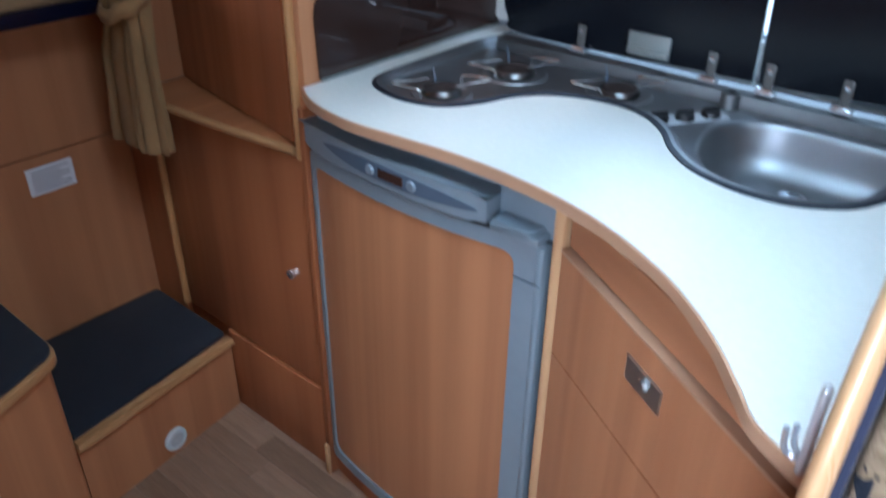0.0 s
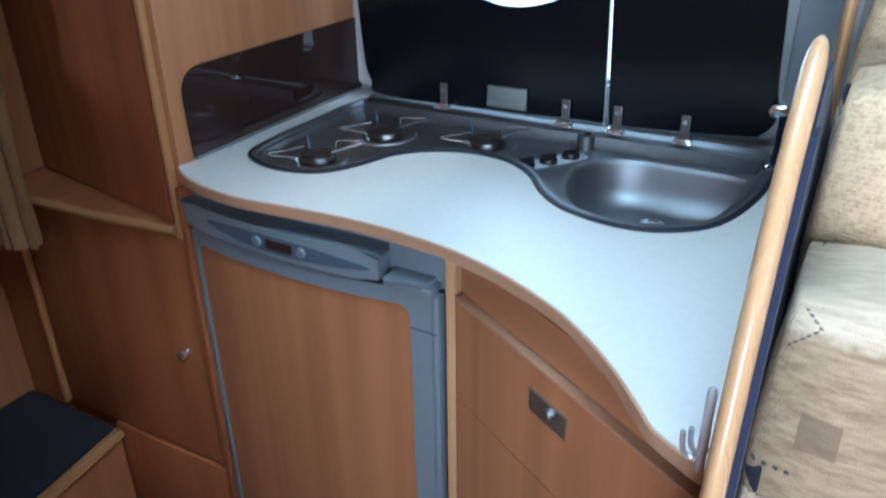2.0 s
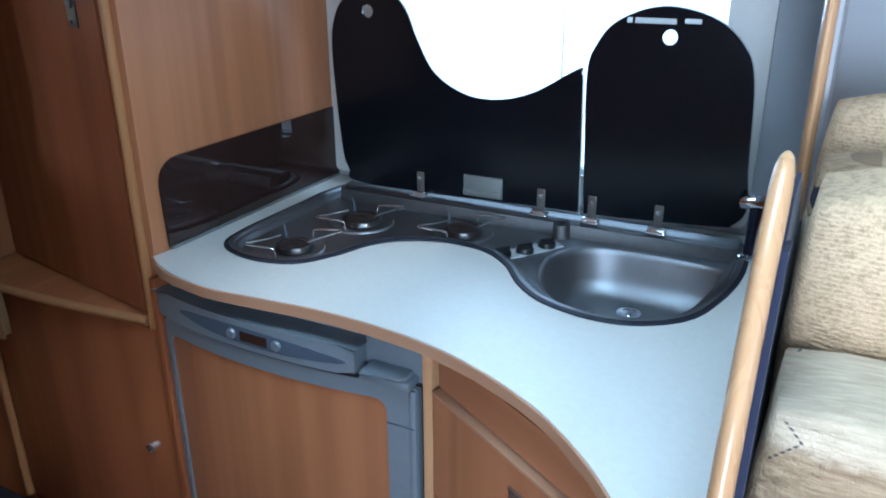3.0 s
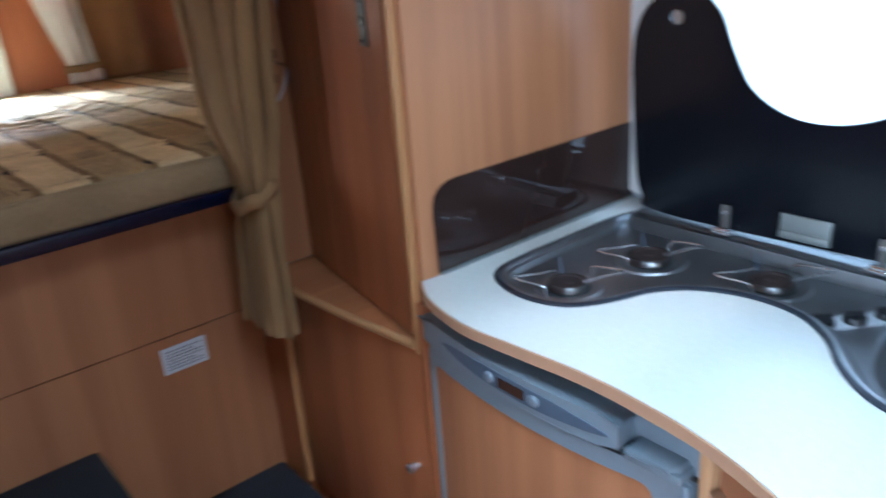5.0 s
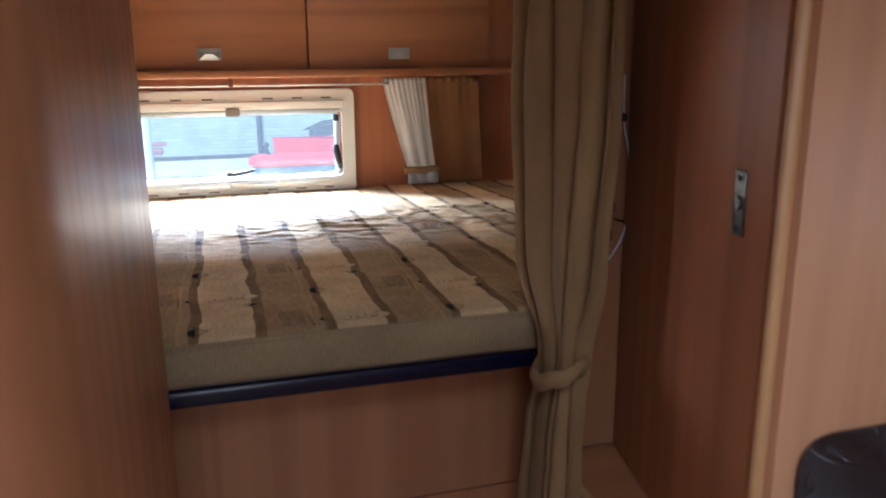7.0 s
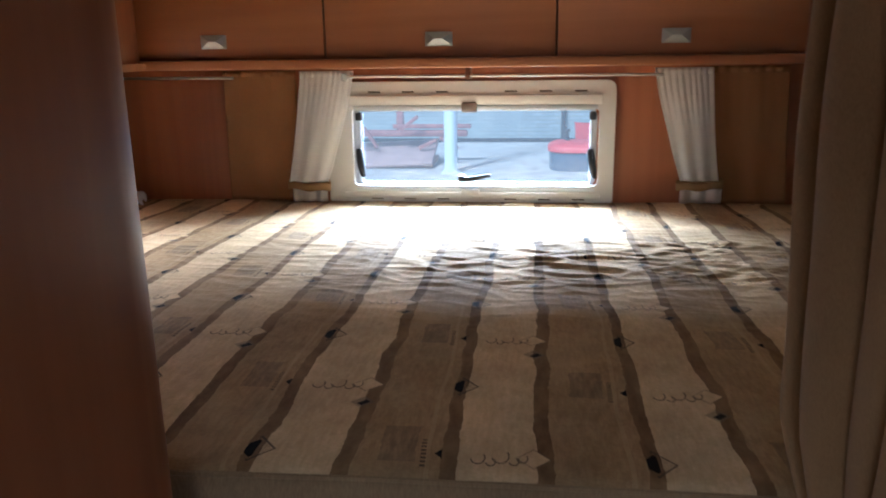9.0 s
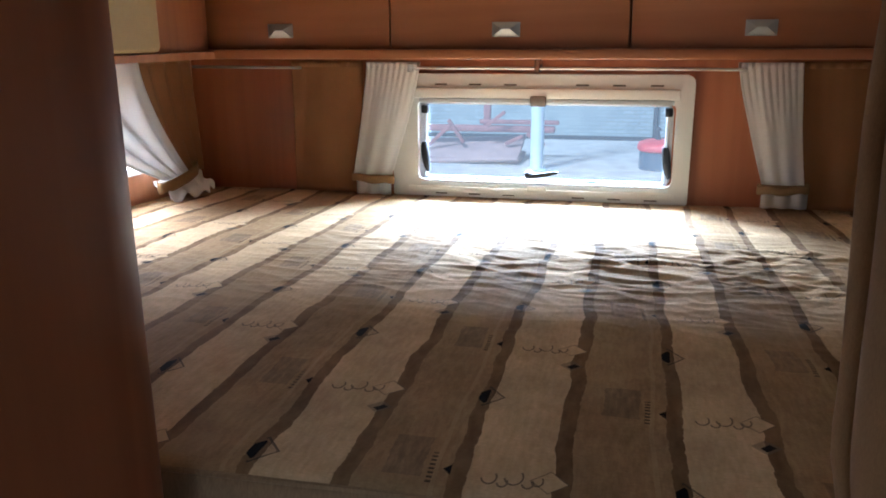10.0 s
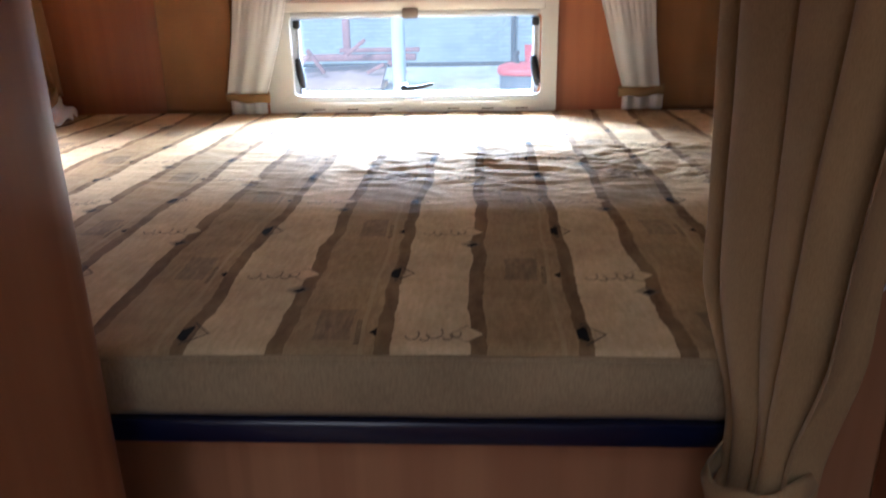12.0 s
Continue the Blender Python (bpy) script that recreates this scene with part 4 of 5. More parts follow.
burner(-0.746, 1.257, 0.98)
burner(-0.778, 1.085, 0.84)
burner(-0.543, 1.293, 0.90)
support(-0.746, 1.257, 45)
support(-0.778, 1.085, 47)
support(-0.543, 1.293, 43)
for px, py in ((-0.815, 1.110), (-0.790, 1.300), (-0.590, 1.330)):
    part("igniter_pin", tube([(px, py, 0.891), (px, py, 0.906), (px - 0.006, py + 0.002, 0.926)], [0.0032, 0.0026, 0.0008], 6), GREY_DARK, unit, "dark pointed spark pin")

# control strip with three black knobs
a_, b_ = Vector((-0.450, 1.192)), Vector((-0.362, 1.322))
t_ = (b_ - a_).normalized()
w_ = Vector((t_.y, -t_.x))
strip = plate(rounded([a_ - w_ * 0.016, b_ - w_ * 0.016, b_ + w_ * 0.019, a_ + w_ * 0.019], 0.006), 0.8912, 0.8935)
strip_ob = part("control_strip", strip, GREY_LIGHT, unit, "pale grey control strip")
for px, py in ((-0.430, 1.220), (-0.401, 1.254), (-0.375, 1.296)):
    kn = part("knob", lathe([(0.0160, 0.0), (0.0160, 0.006), (0.0140, 0.0095), (0.003, 0.0105)], 20, (px, py, 0.8935)), BLACK, strip_ob, "black hob knob")
    part("knob_bar", moved(box(-0.0145, 0.0145, -0.0026, 0.0026, 0, 0.006, 0.0015), Matrix.Translation((px, py, 0.9030)) @ Euler((0, 0, radians(52))).to_matrix().to_4x4()), BLACK, kn)
part("spark_button", lathe([(0.006, 0), (0.006, 0.003), (0.003, 0.004)], 12, (-0.370, 1.364, 0.9165)), BLACK, unit)

# glass lids standing open, held in clear clips
LY = 1.392


def lid(name, outline, hole, label):
    ring = [V2((hole[0] + 0.0125 * math.cos(2 * math.pi * k / 20), hole[1] + 0.0125 * math.sin(2 * math.pi * k / 20))) for k in range(20)]
    ob = part(name, moved(plate(outline, 0, 0.005, [ring]), Matrix.Translation((0, LY, 0)) @ upright()), BLACK_GLASS, unit, label, smooth=20)
    part("ground_edge", loops([[(p.x, y, p.y) for p in shrunk(outline, d)] for d, y in ((-0.0002, LY + 0.0002), (-0.0014, LY + 0.001), (-0.0014, LY + 0.004), (-0.0002, LY + 0.0048))], False, False), GLASS_EDGE, ob, "pale ground glass edge")
    return ob


hob_lid = lid("hob_lid", spline([(-0.862, 0.955), (-0.877, 1.02), (-0.888, 1.20), (-0.874, 1.275), (-0.838, 1.312), (-0.795, 1.326), (-0.752, 1.318), (-0.715, 1.285), (-0.690, 1.23), (-0.655, 1.172), (-0.595, 1.136), (-0.525, 1.128), (-0.450, 1.147), (-0.366, 1.196), (-0.360, 1.188), (-0.3565, 1.16), (-0.3505, 0.945), (-0.354, 0.933), (-0.40, 0.932), (-0.815, 0.925)], 6), (-0.800, 1.279), "black glass hob lid with a curved cut-away top, standing open")
sink_lid = lid("sink_lid", spline([(-0.340, 0.938), (-0.345, 1.05), (-0.349, 1.19), (-0.336, 1.238), (-0.302, 1.280), (-0.230, 1.306), (-0.150, 1.292), (-0.098, 1.253), (-0.074, 1.195), (-0.064, 1.05), (-0.057, 0.985), (-0.075, 0.953), (-0.110, 0.943), (-0.325, 0.932)], 6), (-0.213, 1.258), "black glass sink lid with an arched top, standing open")
part("maker_mark", box(-0.273, -0.205, LY - 0.0012, LY + 0.001, 1.2785, 1.2875, 0.001), WHITE_PLASTIC, sink_lid, "small silver maker's mark", smooth=0)
part("maker_mark", box(-0.192, -0.165, LY - 0.0012, LY + 0.001, 1.2805, 1.2885, 0.001), WHITE_PLASTIC, sink_lid, smooth=0)
part("maker_mark", box(-0.286, -0.277, LY - 0.0012, LY + 0.001, 1.2785, 1.2875, 0.001), WHITE_PLASTIC, sink_lid, smooth=0)
part("catch_plate", bevel(joined(box(-0.586, -0.503, LY - 0.008, LY - 0.001, 0.936, 0.978, 0.002), box(-0.586, -0.503, LY - 0.014, LY - 0.001, 0.9365, 0.951, 0.005)), 0), CATCH, hob_lid, "satin metal catch plate")
for xx in (-0.684, -0.423, -0.323, -0.201):
    clip = part("lid_clip", box(xx - 0.017, xx + 0.017, LY - 0.022, LY - 0.001, 0.9187, 0.9255, 0.0025), WIRE, unit, "chrome hinge clip with a clear tongue")
    part("hinge_tongue", box(xx - 0.0085, xx + 0.0085, LY - 0.007, LY - 0.002, 0.924, 0.970, 0.0025), TONGUE, clip, "smoky clear hinge tongue")
    part("tongue_rivet", moved(lathe([(0.0042, 0.0), (0.0042, 0.0018), (0.001, 0.0024)], 12), Matrix.Translation((xx, LY - 0.007, 0.957)) @ Euler((radians(90), 0, 0)).to_matrix().to_4x4()), WIRE, clip, "bright rivet")
    part("hinge_pin", tube([(xx - 0.013, LY - 0.014, 0.927), (xx + 0.013, LY - 0.014, 0.927)], 0.004), WIRE, clip)

# tap beside the sink
tap = thing("tap", "chrome pull-out tap beside the sink", "tap", (-0.044, 1.374, 0.9005))
part("base", lathe([(0.018, 0.9005), (0.018, 0.907), (0.012, 0.911)], 18, (-0.044, 1.374, 0)), CHROME, tap)
part("column", tube([(-0.044, 1.374, 0.906), (-0.043, 1.375, 0.95), (-0.041, 1.376, 0.982), (-0.040, 1.377, 0.996)], [0.0080, 0.0085, 0.0100, 0.0105], 14), NAVY, tap, "dark tap column")
part("spout", tube([(-0.070, 1.373, 1.000), (-0.067, 1.373, 1.000), (-0.061, 1.374, 1.001), (-0.034, 1.377, 1.005), (-0.028, 1.378, 1.005)], [0.006, 0.0105, 0.0125, 0.0125, 0.009], 14), CHROME, tap, "chrome tap head folded down")

# smoked splashback on the tall cupboard's side
so = rounded([V2((0.966, 0.903)), V2((1.494, 0.903)), V2((1.494, 1.062)), V2((0.960, 1.062))], [0.004, 0.004, 0.01, 0.055])
splash = thing("splashback", "smoked brown acrylic splashback beside the hob", "splashback", (-0.9605, 1.23, 0.903))
part("sheet", moved(plate(so, 0, 0.004), Matrix.Translation((-0.9625, 0, 0)) @ sideways()), SPLASH, splash)
part("sealing_bead", tube([(-0.957, 0.968, 0.9035), (-0.957, 1.490, 0.9035)], 0.0028, 8), CATCH, splash, "pale sealing bead along the foot")

# refrigerator: bowed front
def bow(x, y, depth=0.030):
    """Plan line of the bowed front: the middle stands out towards the aisle."""
    c, h = -0.682, 0.265
    return y - depth * (1 - ((x - c) / h) ** 2)


def bowed(x0, x1, z0, z1, y, thick, r=0.0, n=14, depth=0.030):
    xs = [x0 + (x1 - x0) * k / n for k in range(n + 1)]
    line = [V2((x, bow(x, y, depth))) for x in xs]
    return bevel(plate(line + [V2((x1, y + thick)), V2((x0, y + thick))], z0, z1), r)


def bowed_frame(x0, x1, z0, z1, hole, y, t):
    """A bowed rectangle with a rounded opening."""
    o = rounded([V2((x0, z0)), V2((x1, z0)), V2((x1, z1)), V2((x0, z1))], 0.012, 4)
    i = rounded([V2((hole[0], hole[2])), V2((hole[1], hole[2])), V2((hole[1], hole[3])), V2((hole[0], hole[3]))], 0.026, 5)
    def dense(loop):
        out = []
        for k, p in enumerate(loop):
            q = loop[(k + 1) % len(loop)]
            m = max(1, int((q - p).length / 0.04))
            out += [p + (q - p) * s / m for s in range(m)]
        return out
    bm = plate(dense(o), 0, t, [dense(i)], upright())
    for v in bm.verts:
        v.co.y += bow(v.co.x, y)
    return bm


fridge = thing("fridge", "grey-framed absorption fridge with a cherry wood door panel", "fridge", (-0.68, 1.1, FLOOR))
part("body", box(-0.938, -0.420, 0.935, 1.45, 0.01, 0.855), GREY, fridge, "grey fridge casing")
door = part("door_frame", bowed_frame(-0.947, -0.432, 0.032, 0.792, (-0.936, -0.482, 0.058, 0.764), 0.918, 0.030), GREY, fridge, "grey moulded door frame")
part("door_panel", bowed(-0.938, -0.480, 0.056, 0.766, 0.9235, 0.014, 0.0), WOOD, door, "cherry wood door panel")
part("door_side", box(-0.446, -0.4322, 0.906, 0.945, 0.036, 0.788, 0.005), GREY, door)
part("hinge_seam", box(-0.481, -0.4325, 0.9012, 0.9035, 0.7248, 0.7256), GREY_DARK, door, smooth=0)
part("foot_hinge", box(-0.468, -0.434, 0.893, 0.940, 0.021, 0.034, 0.005), GREY, door)
ctrl = part("control_panel", bowed(-0.950, -0.528, 0.798, 0.847, 0.912, 0.060, 0.008), GREY, fridge, "bulging grey control panel")
# almond-shaped inlay with two dials and a display
almond = [V2((-0.885, 0.8265)), V2((-0.82, 0.8345)), V2((-0.72, 0.8370)), V2((-0.62, 0.8325)), V2((-0.542, 0.8190)), V2((-0.62, 0.8100)), V2((-0.72, 0.8080)), V2((-0.82, 0.8125))]
bm_ = plate(spline(almond, 5), 0, 0.004, (), upright())
for v in bm_.verts:
    v.co.y += bow(v.co.x, 0.9105)
inlay = part("inlay", bm_, GREY_DARK, ctrl, "dark blue-grey almond-shaped inlay", smooth=20)
for xx in (-0.757, -0.665):
    yb = bow(xx, 0.9105)
    part("dial", moved(lathe([(0.0090, 0), (0.0090, 0.003), (0.0075, 0.005), (0.002, 0.0054)], 18), Matrix.Translation((xx, yb, 0.8225)) @ Euler((radians(90), 0, 0)).to_matrix().to_4x4()), DIAL, inlay, "pale round dial")
bm_ = plate([V2((-0.738, 0.8145)), V2((-0.684, 0.8145)), V2((-0.684, 0.8305)), V2((-0.738, 0.8305))], 0, 0.005, (), upright())
for v in bm_.verts:
    v.co.y += bow(v.co.x, 0.9085)
part("display", bm_, DISPLAY, inlay, "small brown display", smooth=20)
part("recess_panel", box(-0.528, -0.4235, 0.925, 0.935, 0.792, 0.862, 0.002), GREY, fridge)
hb = part("hinge_block", box(-0.522, -0.436, 0.893, 0.935, 0.7945, 0.808, 0.003), GREY, fridge)
part("hinge_cover", bevel(plate([V2((-0.517, 0.890)), V2((-0.452, 0.890)), V2((-0.444, 0.900)), V2((-0.444, 0.926)), V2((-0.517, 0.926))], 0.8082, 0.8150), 0.0025), GREY, hb, "paler hinge cover cap")
# Black strips stand for the shade in the gaps round door and panel.
part("gap", bowed(-0.948, -0.528, 0.7925, 0.7978, 0.9185, 0.03, 0.0), BLACK, fridge, "black strip for the shade in the gap under the panel")
part("side_gap_shade", box(-0.4325, -0.4208, 0.926, 0.934, 0.02, 0.79), BLACK, fridge, smooth=0)
part("vent_gap_shade", box(-0.530, -0.424, 0.918, 0.926, 0.7925, 0.7955), BLACK, fridge, smooth=0)

# carcass posts, kick board and the slanting drawer unit
unit2 = thing("fridge_housing", "cherry wood housing round the fridge with light edge posts", "cabinet", (-0.68, 1.2, FLOOR))
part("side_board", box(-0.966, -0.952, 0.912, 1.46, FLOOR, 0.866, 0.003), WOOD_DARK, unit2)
part("foot_post", box(-0.9655, -0.9525, 0.905, 0.9115, FLOOR, 0.06, 0.002), WOOD_EDGE_LIT, unit2)
part("edge_post", box(-0.4205, -0.4035, 0.906, 1.46, FLOOR, 0.866, 0.003), WOOD_EDGE_LIT, unit2)
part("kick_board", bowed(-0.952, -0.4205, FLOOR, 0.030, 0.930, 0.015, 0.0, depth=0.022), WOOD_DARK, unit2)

DA, DB = (-0.4035, 0.905), (0.012, 0.657)
drawers = thing("drawer_unit", "cherry wood drawer unit with a slanting front under the worktop", "cabinet", (-0.2, 0.9, FLOOR))
part("carcass", panel_between(on_line(DA, DB, 0.002, -0.022), on_line(DA, DB, 0.482, -0.022), 0.016, FLOOR, 0.866), WOOD_DARK, drawers)
L_ = (Vector(DB) - Vector(DA)).length
part("top_rail", panel_between(on_line(DA, DB, 0.001, -0.012), on_line(DA, DB, L_, -0.012), 0.012, 0.806, 0.866), WOOD_RAIL, drawers, "horizontal-grained rail under the worktop")
upper = part("drawer_front", panel_between(on_line(DA, DB, 0.001), on_line(DA, DB, L_), 0.018, 0.622, 0.797), WOOD, drawers)
part("top_edging", panel_between(on_line(DA, DB, 0.001, 0.001), on_line(DA, DB, L_, 0.001), 0.020, 0.797, 0.8015, 0.0015), WOOD_LIP, upper, "lighter wood top edging")
part("door_front", panel_between(on_line(DA, DB, 0.001), on_line(DA, DB, L_), 0.018, FLOOR + 0.03, 0.619), WOOD, drawers)
part("kick_board", panel_between(on_line(DA, DB, 0.001, -0.004), on_line(DA, DB, L_, -0.004), 0.012, FLOOR, FLOOR + 0.029), WOOD_DARK, drawers)
s0, s1 = 0.193, 0.267
plate_ob = part("lock_plate", panel_between(on_line(DA, DB, s0, 0.003), on_line(DA, DB, s1, 0.003), 0.003, 0.727, 0.762, 0.001), ALU, upper, "brushed metal lock plate")
c = on_line(DA, DB, 0.233, 0.003)
ang = math.atan2(DB[1] - DA[1], DB[0] - DA[0])
part("push_knob", moved(lathe([(0.0085, 0), (0.0085, 0.003), (0.0070, 0.0045), (0.002, 0.005)], 18), Matrix.Translation((c.x, c.y, 0.745)) @ Euler((radians(90), 0, ang)).to_matrix().to_4x4()), ALU, plate_ob, "satin push knob")

# partition between kitchen and bench, with its rounded beech post
part_ob = thing("partition", "cherry wood partition with a rounded beech front post", "partition", (0.03, 1.0, FLOOR))
POST = ((FLOOR, 0.492), (0.60, 0.494), (0.79, 0.503), (0.90, 0.516), (0.97, 0.530), (1.04, 0.555), (1.10, 0.584), (1.15, 0.615), (1.19, 0.646), (1.22, 0.674))


def post_y(z, off=0.0):
    """Front edge of the partition: upright below, swept back like a seat back above."""
    for (z0, y0), (z1, y1) in zip(POST, POST[1:]):
        if z <= z1:
            break
    return y0 + (y1 - y0) * (z - z0) / (z1 - z0) + off


side = [V2((post_y(z, 0.014), z)) for z, _ in POST] + [V2((0.76, 1.222)), V2((0.90, 1.15)), V2((1.05, 1.06)), V2((1.495, 1.03)), V2((1.495, FLOOR))]
part("board", plate(side, 0.016, 0.032, (), sideways()), WOOD, part_ob, smooth=0)
part("backing", plate([p + V2((0.004 if p.y < 1.0 else 0.01, 0)) for p in side[:-1]] + [side[-1]], 0.0325, 0.0365, (), sideways()), NAVY_CLOTH, part_ob, "navy cloth backing", smooth=0)


def stadium(x, y, rx, ry, z, n=20):
    return [(x + rx * math.cos(2 * math.pi * k / n), y + ry * math.sin(2 * math.pi * k / n), z) for k in range(n)]


rg = [stadium(0.0258, post_y(z), 0.0093, 0.019, z) for z in (FLOOR, 0.3, 0.6, 0.70, 0.79, 0.85, 0.90, 0.935, 0.97, 1.005, 1.04, 1.07, 1.10, 1.125, 1.15, 1.17, 1.19, 1.205, 1.22)]
rg += [stadium(0.0258, y, 0.0093 * f, 0.019 * f, z) for f, y, z in ((0.97, 0.688, 1.233), (0.85, 0.698, 1.243), (0.6, 0.706, 1.250), (0.25, 0.710, 1.253))]
part("front_post", loops(rg), WOOD_EDGE_LIT, part_ob, "light beech half-round post")
part("navy_strip", loops([[(x, post_y(z, dy), z) for x, dy in ((0.0335, 0.006), (0.0405, 0.008), (0.0405, 0.034), (0.0335, 0.034))] for z in (FLOOR, 0.6, 0.79, 0.90, 0.97, 1.04, 1.10, 1.15, 1.19)]), NAVY_CLOTH, part_ob, "navy padded strip", smooth=30)
part("rear_post", loops([stadium(0.026, 1.16, 0.0085, 0.016, z, 14) for z in (1.03, 1.3, 1.6, TOP - 0.002)]), WOOD_EDGE_LIT, part_ob, "light beech rear post")
part("rear_board", box(0.016, 0.040, 1.17, 1.495, 1.03, TOP - 0.002, 0.002), WALL_GREY, part_ob, "grey upper partition board")
hooks = thing("coat_hooks", "chrome towel hooks screwed to the partition post", "hook", (0.006, 0.60, 0.93))
part("back_plate", loops([stadium(0.0055, 0.5885 + dy, 0.0042 * f, 0.0052 * f, z, 14) for f, z, dy in ((0.8, 0.904, 0.0), (1.0, 0.906, 0.0), (1.0, 0.984, 0.002), (0.8, 0.988, 0.003), (0.4, 0.990, 0.003))]), HOOK_PLATE, hooks)
for dx, dy, zz in ((0.0, 0.0, 0.008), (0.005, 0.010, 0.006)):
    part("hook", tube(spline([(0.004 + dx, 0.590 + dy, 0.914 + zz), (-0.001 + dx, 0.589 + dy, 0.908 + zz), (-0.008 + dx, 0.588 + dy, 0.910 + zz), (-0.011 + dx, 0.587 + dy, 0.919 + zz), (-0.0115 + dx, 0.586 + dy, 0.934 + zz)], 4, False), 0.0026, 8), HOOK, hooks)

# ---------------------------------------------------------------- bench beside the partition
bench = thing("bench", "dinette bench with a rounded wooden end panel", "bench", (0.3, 0.9, FLOOR))
ep = rounded([V2((0.048, FLOOR)), V2((0.092, FLOOR)), V2((0.092, 0.752)), V2((0.048, 0.752))], [0.0, 0.0, 0.035, 0.0])
part("end_panel", moved(plate(ep, 0, 0.016), Matrix.Translation((0, 0.555, 0)) @ upright()), WOOD, bench)
part("end_edging", tube([(0.050, 0.553, 0.754), (0.066, 0.553, 0.753), (0.084, 0.553, 0.742), (0.094, 0.553, 0.718), (0.0945, 0.553, 0.4), (0.0945, 0.553, FLOOR)], 0.0042), WOOD_EDGE_LIT, bench, "light rounded edging")
part("seat_box", box(0.11, 0.62, 0.64, 1.49, FLOOR, 0.40, 0.01), WOOD, bench)


def cushion(name, x0, x1, y0, y1, z0, z1, r, mat, label, tilt=0.0, sag=0.006):
    bm = box(x0, x1, y0, y1, z0, z1)
    bmesh.ops.subdivide_edges(bm, edges=bm.edges[:], cuts=9, use_grid_fill=True)
    cx, cy, cz = (x0 + x1) / 2, (y0 + y1) / 2, (z0 + z1) / 2
    h = Vector(((x1 - x0) / 2, (y1 - y0) / 2, (z1 - z0) / 2))
    for v in bm.verts:
        d = v.co - Vector((cx, cy, cz))
        core = Vector([max(-(h[k] - r), min(h[k] - r, d[k])) for k in range(3)])
        e = d - core
        if e.length > 1e-6:
            e = e.normalized() * r
        p = core + e
        puff = 1 + 0.05 * math.cos(math.pi * p.x / (2 * h.x)) * math.cos(math.pi * p.z / (2 * h.z))
        p.y *= puff
        p += Vector((noise.noise(v.co * 9), noise.noise(v.co * 9 + Vector((7, 1, 3))), noise.noise(v.co * 9 + Vector((2, 8, 5))))) * sag
        v.co = Vector((cx, cy, cz)) + p
    if tilt:
        moved(bm, Matrix.Translation((cx, cy, z0)) @ Euler((radians(tilt), 0, 0)).to_matrix().to_4x4() @ Matrix.Translation((-cx, -cy, -z0)))
    return single(name, bm, mat, label, "cushion", "bench cushions", smooth=80)


cushion("seat_cushion", 0.0415, 0.62, 0.560, 0.718, 0.395, 1.084, 0.030, FABRIC_UP, "thick striped cream and taupe back cushion on the bench", -3.0)
cushion("seat_cushion", 0.0415, 0.62, 0.728, 0.90, 0.395, 1.205, 0.036, WOVEN, "coarse woven beige cushion standing on the bench", -2.0)
cushion("bolster_cushion", 0.040, 0.62, 0.91, 1.01, 0.395, 1.200, 0.038, FABRIC_UP, "striped beige bolster cushion on the bench", 0.0)
cushion("head_cushion", 0.040, 0.62, 1.06, 1.18, 0.395, 1.235, 0.045, WOVEN, "woven beige head cushion against the wall", 0.0)

# ---------------------------------------------------------------- tall cupboard and corner
WA, WB = (-0.992, 0.928), (-1.484, 1.016)
tall = thing("wardrobe", "tall cherry wood wardrobe with an angled door and beech edge", "wardrobe", (-1.2, 1.2, 0.76))
part("side_panel", box(-0.984, -0.9635, 0.932, 1.498, 0.760, TOP - 0.002, 0.0), WOOD, tall)
part("edge_post", loops([stadium(-0.986, 0.930, 0.0085, 0.010, z, 14) for z in (0.757, 1.2, TOP - 0.002)]), WOOD_EDGE_WARM, tall, "light beech front edge")
part("plinth_side", box(-0.984, -0.9635, 0.935, 1.498, FLOOR, 0.757), WOOD_DARK, tall)
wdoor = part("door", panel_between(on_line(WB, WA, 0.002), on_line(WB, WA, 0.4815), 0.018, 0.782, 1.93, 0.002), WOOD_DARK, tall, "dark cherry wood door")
p0, p1 = on_line(WB, WA, 0.398, 0.0025), on_line(WB, WA, 0.425, 0.0025)
lk = part("lock_plate", panel_between(p0, p1, 0.003, 1.278, 1.358, 0.001), ALU_DARK, wdoor, "satin metal lock plate")
pc = on_line(WB, WA, 0.4115, 0.004)
wang = math.atan2(WA[1] - WB[1], WA[0] - WB[0])
for zz, rr in ((1.318, 0.009), (1.349, 0.003), (1.287, 0.003)):
    part("push_knob" if rr > 0.006 else "rivet", moved(lathe([(rr, 0), (rr, 0.0022), (rr * 0.7, 0.003), (0.001, 0.0032)], 14), Matrix.Translation((pc.x, pc.y, zz)) @ Euler((radians(90), 0, wang)).to_matrix().to_4x4()), ALU_DARK, lk)
part("back_filler", box(-1.510, -1.492, 0.905, 1.495, 0.779, TOP - 0.002, 0.0), WOOD, tall)

shelf = thing("corner_shelf", "triangular cherry wood corner shelf with a curved beech edge", "shelf", (-1.3, 0.95, 0.757))
sfront = spline([(-0.998, 0.928), (-1.07, 0.921), (-1.17, 0.911), (-1.28, 0.904), (-1.38, 0.900), (-1.489, 0.898)], 5, False)
part("board", plate(sfront + [V2((-1.4905, 1.03)), V2((-1.482, 1.03)), V2((-0.999, 0.944))], 0.758, 0.778), WOOD_LONG, shelf)
part("front_edging", tube([(p.x, p.y, 0.768) for p in sfront], 0.0095, 10), WOOD_EDGE_FLAT, shelf, "rounded light wood edging")

